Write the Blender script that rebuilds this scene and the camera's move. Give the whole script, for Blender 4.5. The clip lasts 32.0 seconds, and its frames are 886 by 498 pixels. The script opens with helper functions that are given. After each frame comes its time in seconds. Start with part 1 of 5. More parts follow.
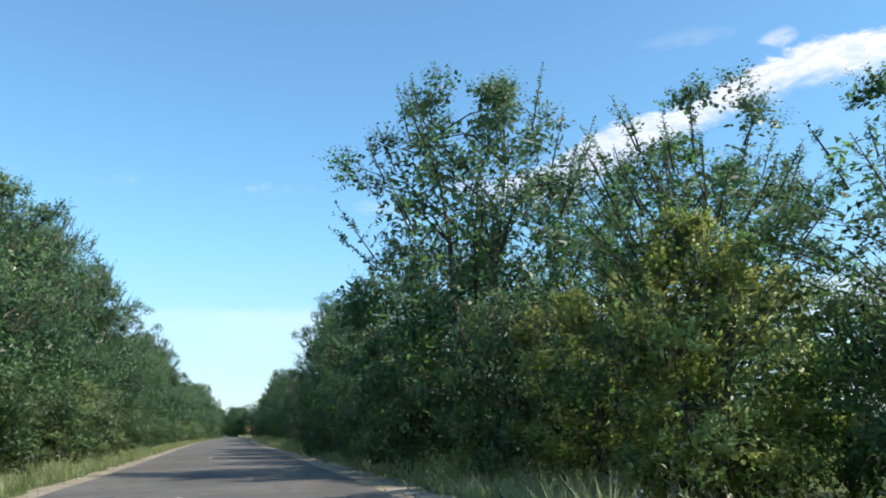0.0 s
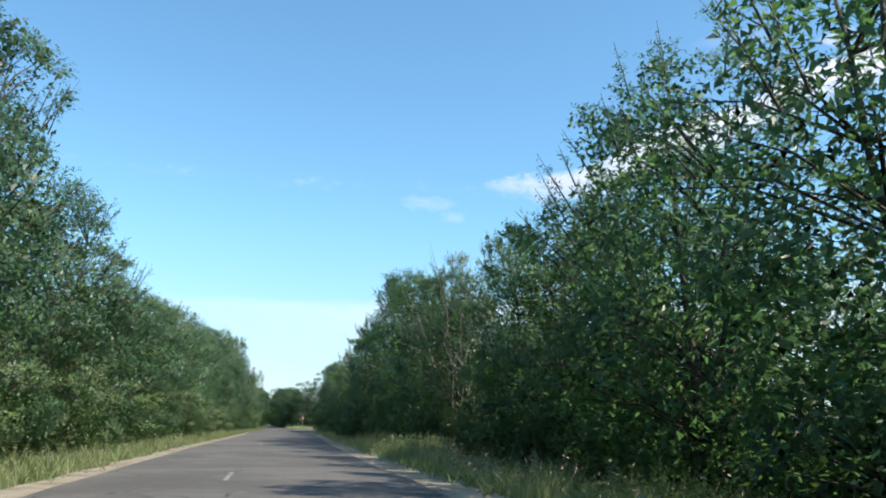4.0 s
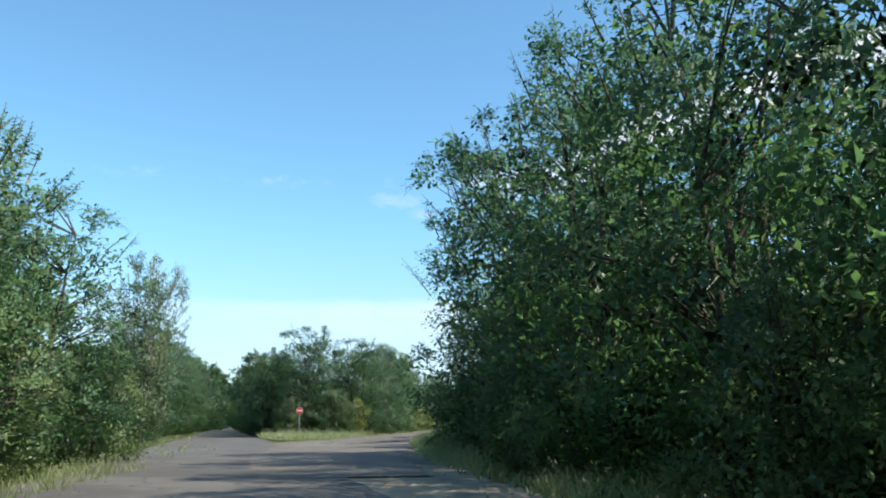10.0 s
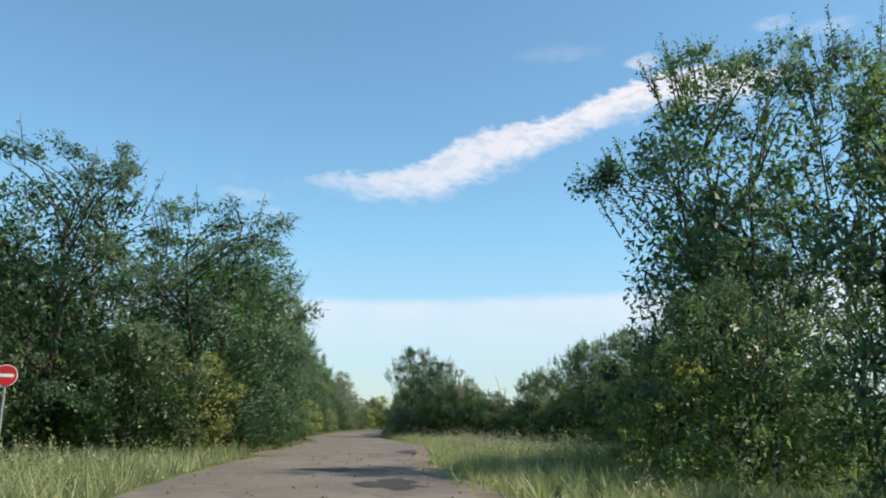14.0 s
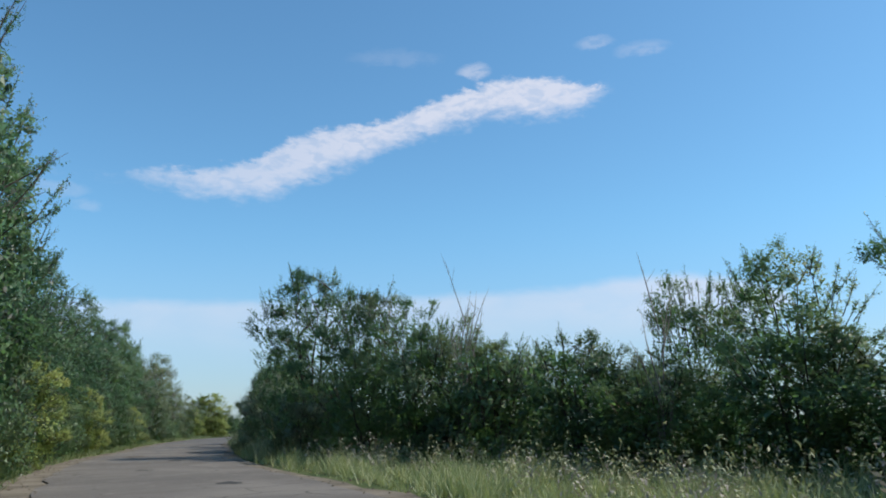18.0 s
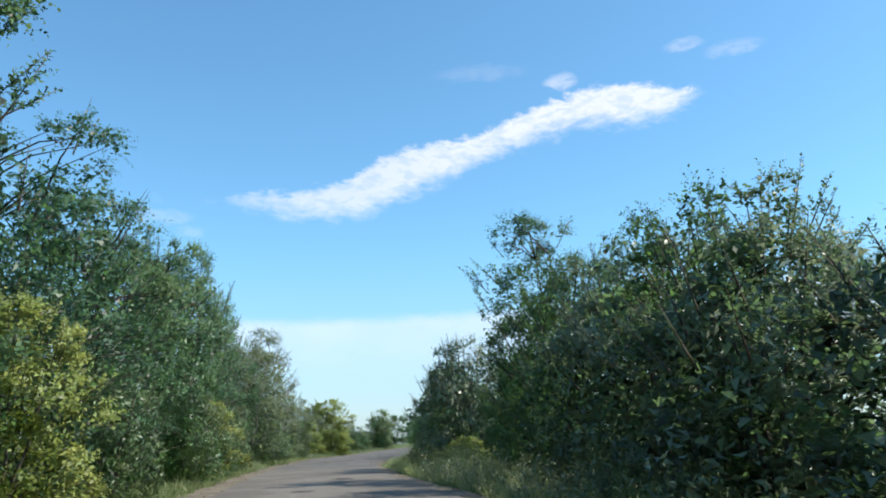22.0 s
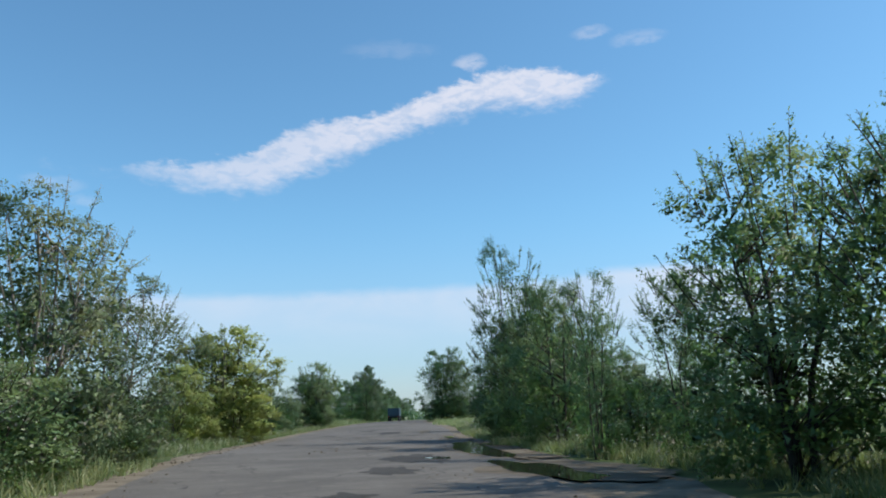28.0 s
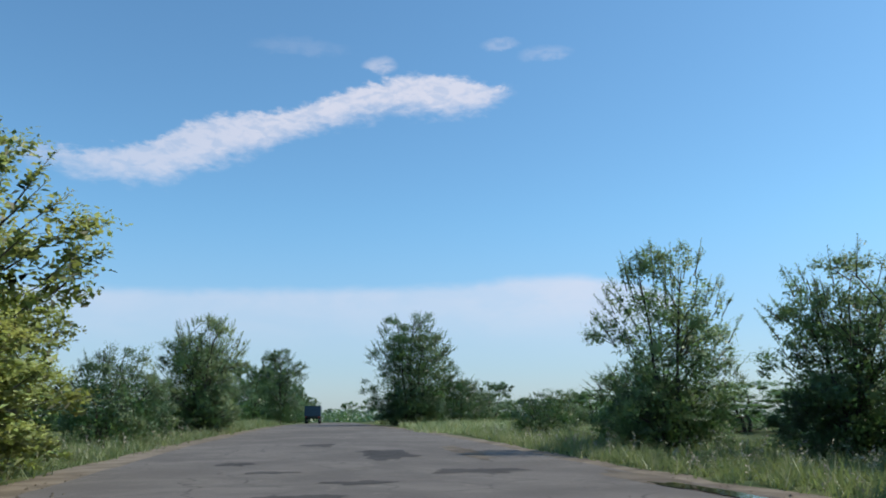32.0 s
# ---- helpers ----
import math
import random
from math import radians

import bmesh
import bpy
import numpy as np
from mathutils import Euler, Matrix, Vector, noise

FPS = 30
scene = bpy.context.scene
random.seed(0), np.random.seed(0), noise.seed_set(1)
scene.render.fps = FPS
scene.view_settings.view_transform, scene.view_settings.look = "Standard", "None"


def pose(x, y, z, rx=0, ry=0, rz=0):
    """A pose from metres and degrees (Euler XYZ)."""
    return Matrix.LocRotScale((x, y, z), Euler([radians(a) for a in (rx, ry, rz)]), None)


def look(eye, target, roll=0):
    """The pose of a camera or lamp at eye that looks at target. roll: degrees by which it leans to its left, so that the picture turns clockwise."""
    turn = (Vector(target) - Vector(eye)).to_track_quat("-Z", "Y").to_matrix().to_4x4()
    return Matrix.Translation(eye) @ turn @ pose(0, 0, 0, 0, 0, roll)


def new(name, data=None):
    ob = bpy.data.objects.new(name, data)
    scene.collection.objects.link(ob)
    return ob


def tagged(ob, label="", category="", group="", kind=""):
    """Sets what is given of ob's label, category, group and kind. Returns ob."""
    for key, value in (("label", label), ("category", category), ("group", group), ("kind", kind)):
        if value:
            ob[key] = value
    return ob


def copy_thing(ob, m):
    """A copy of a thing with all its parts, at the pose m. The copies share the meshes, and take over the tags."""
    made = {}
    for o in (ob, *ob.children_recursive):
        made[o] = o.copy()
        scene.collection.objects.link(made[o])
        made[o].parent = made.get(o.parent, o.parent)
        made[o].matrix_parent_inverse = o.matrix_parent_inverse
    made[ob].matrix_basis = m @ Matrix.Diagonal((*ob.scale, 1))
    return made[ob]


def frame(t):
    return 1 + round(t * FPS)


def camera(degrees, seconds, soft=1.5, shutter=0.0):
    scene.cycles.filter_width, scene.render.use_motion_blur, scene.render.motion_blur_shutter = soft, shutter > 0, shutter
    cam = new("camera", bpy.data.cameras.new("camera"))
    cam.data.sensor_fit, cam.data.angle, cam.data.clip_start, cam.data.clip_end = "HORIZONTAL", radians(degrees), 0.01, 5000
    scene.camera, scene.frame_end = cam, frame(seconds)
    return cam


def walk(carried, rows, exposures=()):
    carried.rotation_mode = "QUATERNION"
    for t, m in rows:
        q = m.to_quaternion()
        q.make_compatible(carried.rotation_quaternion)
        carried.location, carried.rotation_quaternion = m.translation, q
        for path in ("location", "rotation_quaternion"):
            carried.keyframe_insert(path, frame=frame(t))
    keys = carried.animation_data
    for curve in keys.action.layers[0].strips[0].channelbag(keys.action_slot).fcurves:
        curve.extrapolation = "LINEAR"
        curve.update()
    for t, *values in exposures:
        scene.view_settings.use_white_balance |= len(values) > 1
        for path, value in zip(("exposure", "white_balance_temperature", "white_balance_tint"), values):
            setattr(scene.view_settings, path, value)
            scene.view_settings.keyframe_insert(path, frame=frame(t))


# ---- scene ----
SOFT, EXPO = 1.9, 0.0
cam = camera(57.0, 32.0, soft=SOFT)
walk(cam, [
    (0.00, pose(0.00, 0.00, 1.30, 102.46, 1.09, -14.40)),
    (0.50, pose(0.13, 12.18, 1.30, 102.24, 1.34, -13.39)),
    (1.00, pose(0.19, 23.83, 1.30, 102.44, 0.64, -13.44)),
    (1.50, pose(0.18, 35.16, 1.30, 102.45, 0.64, -12.52)),
    (2.00, pose(0.08, 46.17, 1.30, 102.46, -0.28, -11.59)),
    (2.50, pose(0.00, 57.00, 1.30, 102.16, -0.90, -10.79)),
    (3.00, pose(-0.08, 67.88, 1.30, 102.17, -0.91, -10.94)),
    (3.50, pose(-0.13, 78.68, 1.30, 102.19, -0.95, -11.26)),
    (4.00, pose(-0.17, 89.39, 1.30, 102.21, -0.99, -11.58)),
    (4.50, pose(-0.19, 100.03, 1.30, 102.22, -1.00, -11.72)),
    (5.00, pose(-0.34, 110.73, 1.30, 101.82, -0.19, -11.99)),
    (5.50, pose(-0.20, 121.21, 1.30, 102.07, -0.01, -11.99)),
    (6.00, pose(0.03, 131.34, 1.30, 101.64, 0.66, -12.74)),
    (6.50, pose(0.13, 141.62, 1.30, 101.54, 0.34, -13.92)),
    (7.00, pose(0.26, 151.25, 1.30, 101.54, 0.84, -14.22)),
    (7.50, pose(0.71, 160.77, 1.30, 102.06, -0.25, -13.86)),
    (8.00, pose(0.90, 169.85, 1.30, 101.76, 0.29, -13.44)),
    (8.50, pose(1.12, 179.09, 1.30, 101.85, 0.69, -12.85)),
    (9.00, pose(1.15, 188.20, 1.30, 102.02, 1.19, -13.14)),
    (9.50, pose(1.24, 196.81, 1.30, 101.83, 0.06, -13.41)),
    (10.00, pose(1.58, 205.00, 1.30, 102.00, 0.51, -13.45)),
    (10.50, pose(1.85, 212.87, 1.30, 101.53, 0.58, -15.57)),
    (11.00, pose(2.51, 220.13, 1.30, 101.55, 1.38, -17.63)),
    (11.50, pose(3.10, 227.08, 1.30, 101.53, 1.81, -18.59)),
    (12.00, pose(3.85, 234.00, 1.30, 101.44, 1.98, -17.93)),
    (12.50, pose(4.79, 241.01, 1.30, 102.14, 1.42, -21.08)),
    (13.00, pose(5.96, 247.48, 1.30, 102.26, -0.09, -22.74)),
    (13.50, pose(7.24, 253.72, 1.30, 102.06, 0.17, -24.80)),
    (14.00, pose(8.31, 259.68, 1.30, 102.18, -0.61, -24.51)),
    (14.50, pose(9.53, 265.60, 1.30, 102.26, 0.24, -26.54)),
    (15.00, pose(10.80, 271.43, 1.30, 102.26, 0.24, -27.50)),
    (15.50, pose(12.33, 277.00, 1.30, 102.28, 0.24, -29.61)),
    (16.00, pose(14.11, 282.34, 1.30, 102.30, 0.25, -31.72)),
    (16.50, pose(16.16, 287.43, 1.30, 102.30, 0.25, -32.68)),
    (17.00, pose(18.34, 292.49, 1.30, 102.09, 0.49, -35.35)),
    (17.50, pose(20.50, 297.37, 1.30, 102.09, 1.34, -36.50)),
    (18.00, pose(22.48, 302.25, 1.30, 102.29, 0.94, -36.17)),
    (18.50, pose(24.49, 306.75, 1.30, 101.63, 1.23, -35.13)),
    (19.00, pose(26.27, 311.48, 1.30, 101.74, 1.03, -32.67)),
    (19.50, pose(27.84, 316.34, 1.30, 101.69, 0.73, -29.80)),
    (20.00, pose(29.07, 321.13, 1.30, 101.91, 0.40, -27.05)),
    (20.50, pose(30.18, 325.89, 1.30, 102.05, -0.35, -26.25)),
    (21.00, pose(31.41, 330.68, 1.30, 102.36, -1.37, -26.35)),
    (21.50, pose(32.70, 335.42, 1.30, 102.30, -0.97, -28.44)),
    (22.00, pose(34.21, 340.20, 1.30, 103.42, 1.56, -29.39)),
    (22.50, pose(35.84, 345.00, 1.30, 102.81, 1.17, -31.91)),
    (23.00, pose(37.73, 349.75, 1.30, 103.36, 1.09, -34.36)),
    (23.50, pose(39.80, 354.48, 1.30, 102.94, 1.79, -35.67)),
    (24.00, pose(41.81, 359.43, 1.30, 102.75, 0.77, -34.21)),
    (24.50, pose(43.56, 364.56, 1.30, 103.44, 1.49, -32.82)),
    (25.00, pose(45.47, 369.64, 1.30, 103.26, 1.27, -33.00)),
    (25.50, pose(47.45, 374.78, 1.30, 102.87, 0.78, -33.42)),
    (26.00, pose(49.51, 379.98, 1.30, 102.48, 0.30, -33.84)),
    (26.50, pose(51.63, 385.24, 1.30, 102.30, 0.08, -34.03)),
    (27.00, pose(53.81, 390.51, 1.30, 102.36, 0.67, -34.51)),
    (27.50, pose(55.94, 395.83, 1.30, 101.98, 1.05, -35.14)),
    (28.00, pose(58.28, 401.01, 1.30, 101.71, 1.55, -36.20)),
    (28.50, pose(60.65, 406.15, 1.30, 101.32, 1.04, -37.61)),
    (29.00, pose(63.08, 411.05, 1.30, 101.11, 2.17, -38.47)),
    (29.50, pose(65.48, 415.89, 1.30, 101.12, 0.59, -38.70)),
    (30.00, pose(67.78, 420.70, 1.30, 101.42, -0.26, -38.80)),
    (30.50, pose(70.17, 425.53, 1.30, 101.66, -0.03, -40.62)),
    (31.00, pose(72.81, 430.09, 1.30, 102.13, -0.29, -44.51)),
    (31.50, pose(75.56, 434.61, 1.30, 101.96, -0.63, -44.10)),
    (32.00, pose(78.15, 438.99, 1.30, 101.87, 0.28, -43.54)),
], exposures=[(0, EXPO + 0.62, 6800, 10), (2, EXPO + 0.85, 7200, 10), (5, EXPO + 0.62, 6800, 10), (7, EXPO + 0.88, 7500, 9), (9, EXPO + 0.72, 6900, 8), (10, EXPO + 0.7, 6900, 9), (11, EXPO + 0.88, 7350, 10), (13, EXPO + 0.42, 7300, 10), (14, EXPO + 0.4, 7450, 10), (17, EXPO + 0.22, 6500, 9), (18, EXPO + 0.06, 6450, 9), (20, EXPO + 0.28, 6500, 8), (21, EXPO + 0.5, 6900, 8), (22, EXPO + 0.52, 6600, 7), (24, EXPO + 0.26, 6600, 8), (28, EXPO + 0.14, 6600, 9), (31, EXPO + 0.08, 6500, 10), (32, EXPO + 0.03, 6550, 11)])

# ---------------------------------------------------------------- world, sun
SUN_AZ, SUN_EL = radians(126), radians(47)   # azimuth clockwise from +y
world = bpy.data.worlds.new("world")
scene.world = world
world.use_nodes = True
wn, wl = world.node_tree.nodes, world.node_tree.links
wn.clear()


class Net:
    """Small helper to write node maths as calls."""

    def __init__(self, tree):
        self.n, self.l = tree.nodes, tree.links

    def sock(self, target, value):
        if hasattr(value, "is_linked"):
            self.l.new(value, target)
        else:
            target.default_value = value

    def math(self, op, a, b=0.0, c=None, clamp=False):
        m = self.n.new("ShaderNodeMath")
        m.operation, m.use_clamp = op, clamp
        self.sock(m.inputs[0], a)
        self.sock(m.inputs[1], b)
        if c is not None:
            self.sock(m.inputs[2], c)
        return m.outputs[0]

    def step(self, x, lo, hi, out0=0.0, out1=1.0):
        m = self.n.new("ShaderNodeMapRange")
        m.interpolation_type = "SMOOTHSTEP"
        self.sock(m.inputs[0], x)
        for k, value in zip((1, 2, 3, 4), (lo, hi, out0, out1)):
            self.sock(m.inputs[k], value)
        return m.outputs[0]

    def noise(self, vector, scale, detail=4.0, rough=0.55, distort=0.0):
        m = self.n.new("ShaderNodeTexNoise")
        if vector is not None:
            self.l.new(vector, m.inputs["Vector"])
        for key, value in (("Scale", scale), ("Detail", detail), ("Roughness", rough), ("Distortion", distort)):
            m.inputs[key].default_value = value
        return m.outputs[0]

    def mix(self, f, a, b, how="MIX"):
        m = self.n.new("ShaderNodeMix")
        m.data_type, m.blend_type = "RGBA", how
        self.sock(m.inputs[0], f)
        self.sock(m.inputs[6], (*a, 1) if isinstance(a, tuple) else a)
        self.sock(m.inputs[7], (*b, 1) if isinstance(b, tuple) else b)
        return m.outputs[2]


wt = Net(world.node_tree)
sky = wn.new("ShaderNodeTexSky")
sky.sky_type, sky.sun_disc = "NISHITA", False
sky.sun_elevation, sky.sun_rotation = SUN_EL, SUN_AZ
sky.air_density, sky.dust_density, sky.ozone_density = 1.0, 0.6, 2.0
coord = wn.new("ShaderNodeTexCoord")
sep = wn.new("ShaderNodeSeparateXYZ")
wl.new(coord.outputs["Generated"], sep.inputs[0])
az = wt.math("MULTIPLY", wt.math("ARCTAN2", sep.outputs[0], sep.outputs[1]), 180 / math.pi)
el = wt.math("MULTIPLY", wt.math("ARCSINE", sep.outputs[2]), 180 / math.pi)
flat = wn.new("ShaderNodeCombineXYZ")
wl.new(az, flat.inputs[0])
wl.new(wt.math("MULTIPLY", el, 2.2), flat.inputs[1])
billow = wt.noise(flat.outputs[0], 0.22, 6.0, 0.6, 0.4)
fine = wt.noise(flat.outputs[0], 0.9, 5.0, 0.6, 0.3)
ragged = wt.math("ADD", wt.math("MULTIPLY", wt.math("SUBTRACT", billow, 0.5), 4.2), wt.math("MULTIPLY", wt.math("SUBTRACT", fine, 0.5), 2.4))
# the long streak of cloud, between an upper and a lower edge that climb with the azimuth
def outline(points, low, high):
    """Height in degrees of an edge at the azimuth, from (azimuth, elevation) pairs."""
    ramp = wn.new("ShaderNodeValToRGB")
    first, last = points[0][0], points[-1][0]
    wl.new(wt.math("DIVIDE", wt.math("SUBTRACT", az, first), last - first, clamp=True), ramp.inputs[0])
    stops = ramp.color_ramp.elements
    for k, (a, e) in enumerate(points):
        stop = stops[k] if k < 1 else stops[-1] if k == len(points) - 1 else stops.new((a - first) / (last - first))
        v = (e - low) / (high - low)
        stop.color = (v, v, v, 1)
    return wt.math("ADD", low, wt.math("MULTIPLY", ramp.outputs[0], high - low))


upper = outline(((14.2, 16.6), (16, 17.4), (20.4, 17.8), (22.3, 18.2), (25, 19.6), (27.9, 20.7), (30.8, 21.0), (33.3, 21.8), (35.8, 22.7), (38.8, 23.5), (41.8, 23.9), (46, 23.7), (49, 22.9)), 14, 26)
lower = outline(((14.2, 16.6), (17.4, 16.0), (19.3, 15.5), (24.3, 15.6), (26.7, 16.9), (30, 18.1), (33.2, 19.7), (37.4, 20.7), (40, 21.2), (43.7, 21.1), (47, 21.5), (49, 22.7)), 14, 26)
frill = wt.math("ADD", wt.math("MULTIPLY", wt.math("SUBTRACT", billow, 0.5), 1.7), wt.math("MULTIPLY", wt.math("SUBTRACT", fine, 0.5), 1.5))
from_top = wt.math("ADD", wt.math("SUBTRACT", upper, el), frill)
from_foot = wt.math("ADD", wt.math("SUBTRACT", el, lower), wt.math("MULTIPLY", frill, 1.2))
streak = wt.math("MULTIPLY", wt.step(from_top, -0.15, 0.55), wt.step(from_foot, -0.5, 1.3))
streak = wt.math("MULTIPLY", streak, wt.math("MULTIPLY", wt.step(az, 13.6, 17.5, 0.35, 1.0), wt.step(az, 48.4, 49.4, 1.0, 0.0)))
mottle = wt.noise(flat.outputs[0], 0.75, 4.0, 0.55, 0.4)
streak = wt.math("MULTIPLY", streak, wt.math("MULTIPLY", wt.step(mottle, 0.36, 0.56, 0.72, 1.0), wt.step(az, 18.0, 36.0, 0.72, 1.0)))


def puff(a, e, wide, high, force):
    dx = wt.math("DIVIDE", wt.math("SUBTRACT", az, a), wide)
    dy = wt.math("DIVIDE", wt.math("ADD", wt.math("SUBTRACT", el, e), wt.math("MULTIPLY", ragged, 0.3)), high)
    r = wt.math("ADD", wt.math("MULTIPLY", dx, dx), wt.math("MULTIPLY", dy, dy))
    return wt.math("MULTIPLY", wt.step(r, 0.0, 1.4, 1.0, 0.0), wt.math("MULTIPLY", wt.step(fine, 0.3, 0.6, 0.4, 1.0), force))


cover = streak
for a, e, wide, high, force in ((38.9, 24.5, 1.3, 0.5, 0.55), (10.2, 15.4, 2.0, 0.5, 0.22), (48.0, 25.8, 1.5, 0.45, 0.3), (51.4, 25.0, 2.0, 0.55, 0.26),
                                (12.0, 14.5, 1.0, 0.4, 0.2), (33.0, 25.5, 3.5, 0.7, 0.12)):
    cover = wt.math("MAXIMUM", cover, puff(a, e, wide, high, force))
# the low bank over the horizon, with an anvil at its end
edge = wt.math("ADD", outline(((-20, 8.2), (19, 8.65), (33, 9.1), (45, 9.5), (49, 10.0), (53, 10.0), (56, 9.6), (58.5, 8.8), (60.2, 8.0)), 5, 12), wt.math("MULTIPLY", ragged, 0.13))
bank = wt.math("MULTIPLY", wt.step(wt.math("SUBTRACT", el, edge), -0.75, 0.2, 1.0, 0.0),
               wt.step(wt.math("ADD", wt.math("ADD", az, wt.math("MULTIPLY", wt.math("MAXIMUM", wt.math("SUBTRACT", 7.7, el), 0.0), 1.15)), wt.math("MULTIPLY", ragged, 0.3)), 59.0, 60.6, 1.0, 0.0))
bank = wt.math("MULTIPLY", bank, wt.math("MULTIPLY", wt.step(el, 3.0, 8.9, 0.03, 0.56), wt.math("MULTIPLY", wt.step(az, -12.0, 18.0, 0.3, 1.0), wt.step(az, 42.0, 54.0, 1.0, 1.32))))
bank = wt.math("MULTIPLY", bank, wt.step(billow, 0.3, 0.7, 0.82, 1.08))
cover = wt.math("MAXIMUM", cover, bank)
haze = wt.step(el, -2.0, 15.0, 0.22, 0.0)
SKY_GAIN = 0.15
blue = wt.mix(1.0, sky.outputs[0], (0.66, 1.0, 1.10), "MULTIPLY")
blue = wt.mix(wt.step(el, 0.0, 15.0, 1.0, 0.0), blue, wt.mix(1.0, blue, (0.84, 0.67, 0.76), "MULTIPLY"))
toned = wt.mix(haze, blue, (4.25, 5.75, 7.0))
white = wt.mix(wt.math("MULTIPLY", cover, 0.82), toned, (5.0, 5.05, 5.7))
back = wn.new("ShaderNodeBackground")
wl.new(white, back.inputs[0])
back.inputs[1].default_value = SKY_GAIN
wl.new(back.outputs[0], wn.new("ShaderNodeOutputWorld").inputs[0])

sun = new("sun", bpy.data.lights.new("sun", "SUN"))
sun.data.energy, sun.data.angle, sun.data.color = 4.2, radians(0.6), (1.0, 0.94, 0.84)
ray = Vector((math.sin(SUN_AZ) * math.cos(SUN_EL), math.cos(SUN_AZ) * math.cos(SUN_EL), math.sin(SUN_EL)))
sun.matrix_world = look(ray * 100, (0, 0, 0))

# ---------------------------------------------------------------- materials


def material(name):
    m = bpy.data.materials.new(name)
    m.use_nodes = True
    m.node_tree.nodes.clear()
    net = Net(m.node_tree)
    out = net.n.new("ShaderNodeOutputMaterial")
    bsdf = net.n.new("ShaderNodeBsdfPrincipled")
    net.l.new(bsdf.outputs[0], out.inputs[0])
    return m, net, bsdf, out


def leaf_material(name, dark, light, tip, gloss=0.45, through_light=0.5, bent=True, glow=(0.21, 0.42, 0.10)):
    m, net, bsdf, out = material(name)
    geo = net.n.new("ShaderNodeNewGeometry")
    info = net.n.new("ShaderNodeObjectInfo")
    place = net.n.new("ShaderNodeTexCoord")
    patch = net.noise(place.outputs["Object"], 0.55, 3.0)
    a = net.mix(geo.outputs["Random Per Island"], dark, light)
    b = net.mix(net.step(net.math("ADD", patch, net.math("MULTIPLY", info.outputs["Random"], 0.22)), 0.52, 0.8), a, tip)
    hue = net.n.new("ShaderNodeHueSaturation")
    net.l.new(b, hue.inputs["Color"])
    net.sock(hue.inputs["Hue"], net.math("ADD", 0.485, net.math("MULTIPLY", info.outputs["Random"], 0.03)))
    net.sock(hue.inputs["Value"], net.math("ADD", 1.0, net.math("MULTIPLY", info.outputs["Random"], 0.34)))
    hue.inputs["Saturation"].default_value = 0.88
    net.l.new(hue.outputs[0], bsdf.inputs["Base Color"])
    bsdf.inputs["Roughness"].default_value = gloss
    bsdf.inputs["Specular IOR Level"].default_value = 0.85
    t = net.n.new("ShaderNodeBsdfTranslucent")
    net.l.new(net.mix(0.6, hue.outputs[0], glow, "MIX"), t.inputs[0])
    if bent:
        lobe = net.n.new("ShaderNodeAttribute")
        lobe.attribute_name = "lobe_normal"
        turn = net.n.new("ShaderNodeVectorTransform")
        turn.vector_type, turn.convert_from, turn.convert_to = "NORMAL", "OBJECT", "WORLD"
        net.l.new(lobe.outputs["Vector"], turn.inputs[0])
        net.l.new(turn.outputs[0], bsdf.inputs["Normal"])
        net.l.new(turn.outputs[0], t.inputs["Normal"])
    mix = net.n.new("ShaderNodeMixShader")
    mix.inputs[0].default_value = through_light
    net.l.new(bsdf.outputs[0], mix.inputs[1])
    net.l.new(t.outputs[0], mix.inputs[2])
    net.l.new(mix.outputs[0], out.inputs[0])
    return m


def rough_material(name, dark, light, scale, roughness=0.9, bump=0.3, fine=40.0):
    m, net, bsdf, out = material(name)
    place = net.n.new("ShaderNodeTexCoord")
    big = net.noise(place.outputs["Object"], scale, 5.0)
    small = net.noise(place.outputs["Object"], fine, 4.0)
    c = net.mix(net.step(big, 0.35, 0.65), dark, light)
    c = net.mix(0.35, c, net.mix(small, (0.25, 0.25, 0.25), (0.8, 0.8, 0.8)), "OVERLAY")
    net.l.new(c, bsdf.inputs["Base Color"])
    bsdf.inputs["Roughness"].default_value = roughness
    bsdf.inputs["Specular IOR Level"].default_value = 0.12
    bp = net.n.new("ShaderNodeBump")
    bp.inputs["Strength"].default_value, bp.inputs["Distance"].default_value = bump, 0.02
    net.l.new(small, bp.inputs["Height"])
    net.l.new(bp.outputs[0], bsdf.inputs["Normal"])
    return m


M_BARK = rough_material("bark", (0.055, 0.045, 0.035), (0.13, 0.115, 0.095), 4.0, 0.9, 0.6, 30.0)
M_BARK_PALE = rough_material("pale_bark", (0.16, 0.14, 0.12), (0.28, 0.25, 0.21), 4.0, 0.9, 0.5, 30.0)
M_BROAD = leaf_material("broad_leaf", (0.048, 0.122, 0.056), (0.100, 0.225, 0.092), (0.143, 0.250, 0.082))
M_ACACIA = leaf_material("acacia_leaf", (0.040, 0.118, 0.060), (0.082, 0.207, 0.100), (0.122, 0.254, 0.090))
M_BUSH = leaf_material("bush_leaf", (0.060, 0.133, 0.056), (0.125, 0.236, 0.091), (0.189, 0.262, 0.076))
M_WILLOW = leaf_material("willow_leaf", (0.079, 0.137, 0.053), (0.137, 0.205, 0.082), (0.189, 0.210, 0.074), 0.55, 0.35)
M_YELLOW = leaf_material("yellow_leaf", (0.22, 0.31, 0.05), (0.34, 0.44, 0.07), (0.43, 0.48, 0.08), 0.5, 0.42, glow=(0.46, 0.60, 0.10))
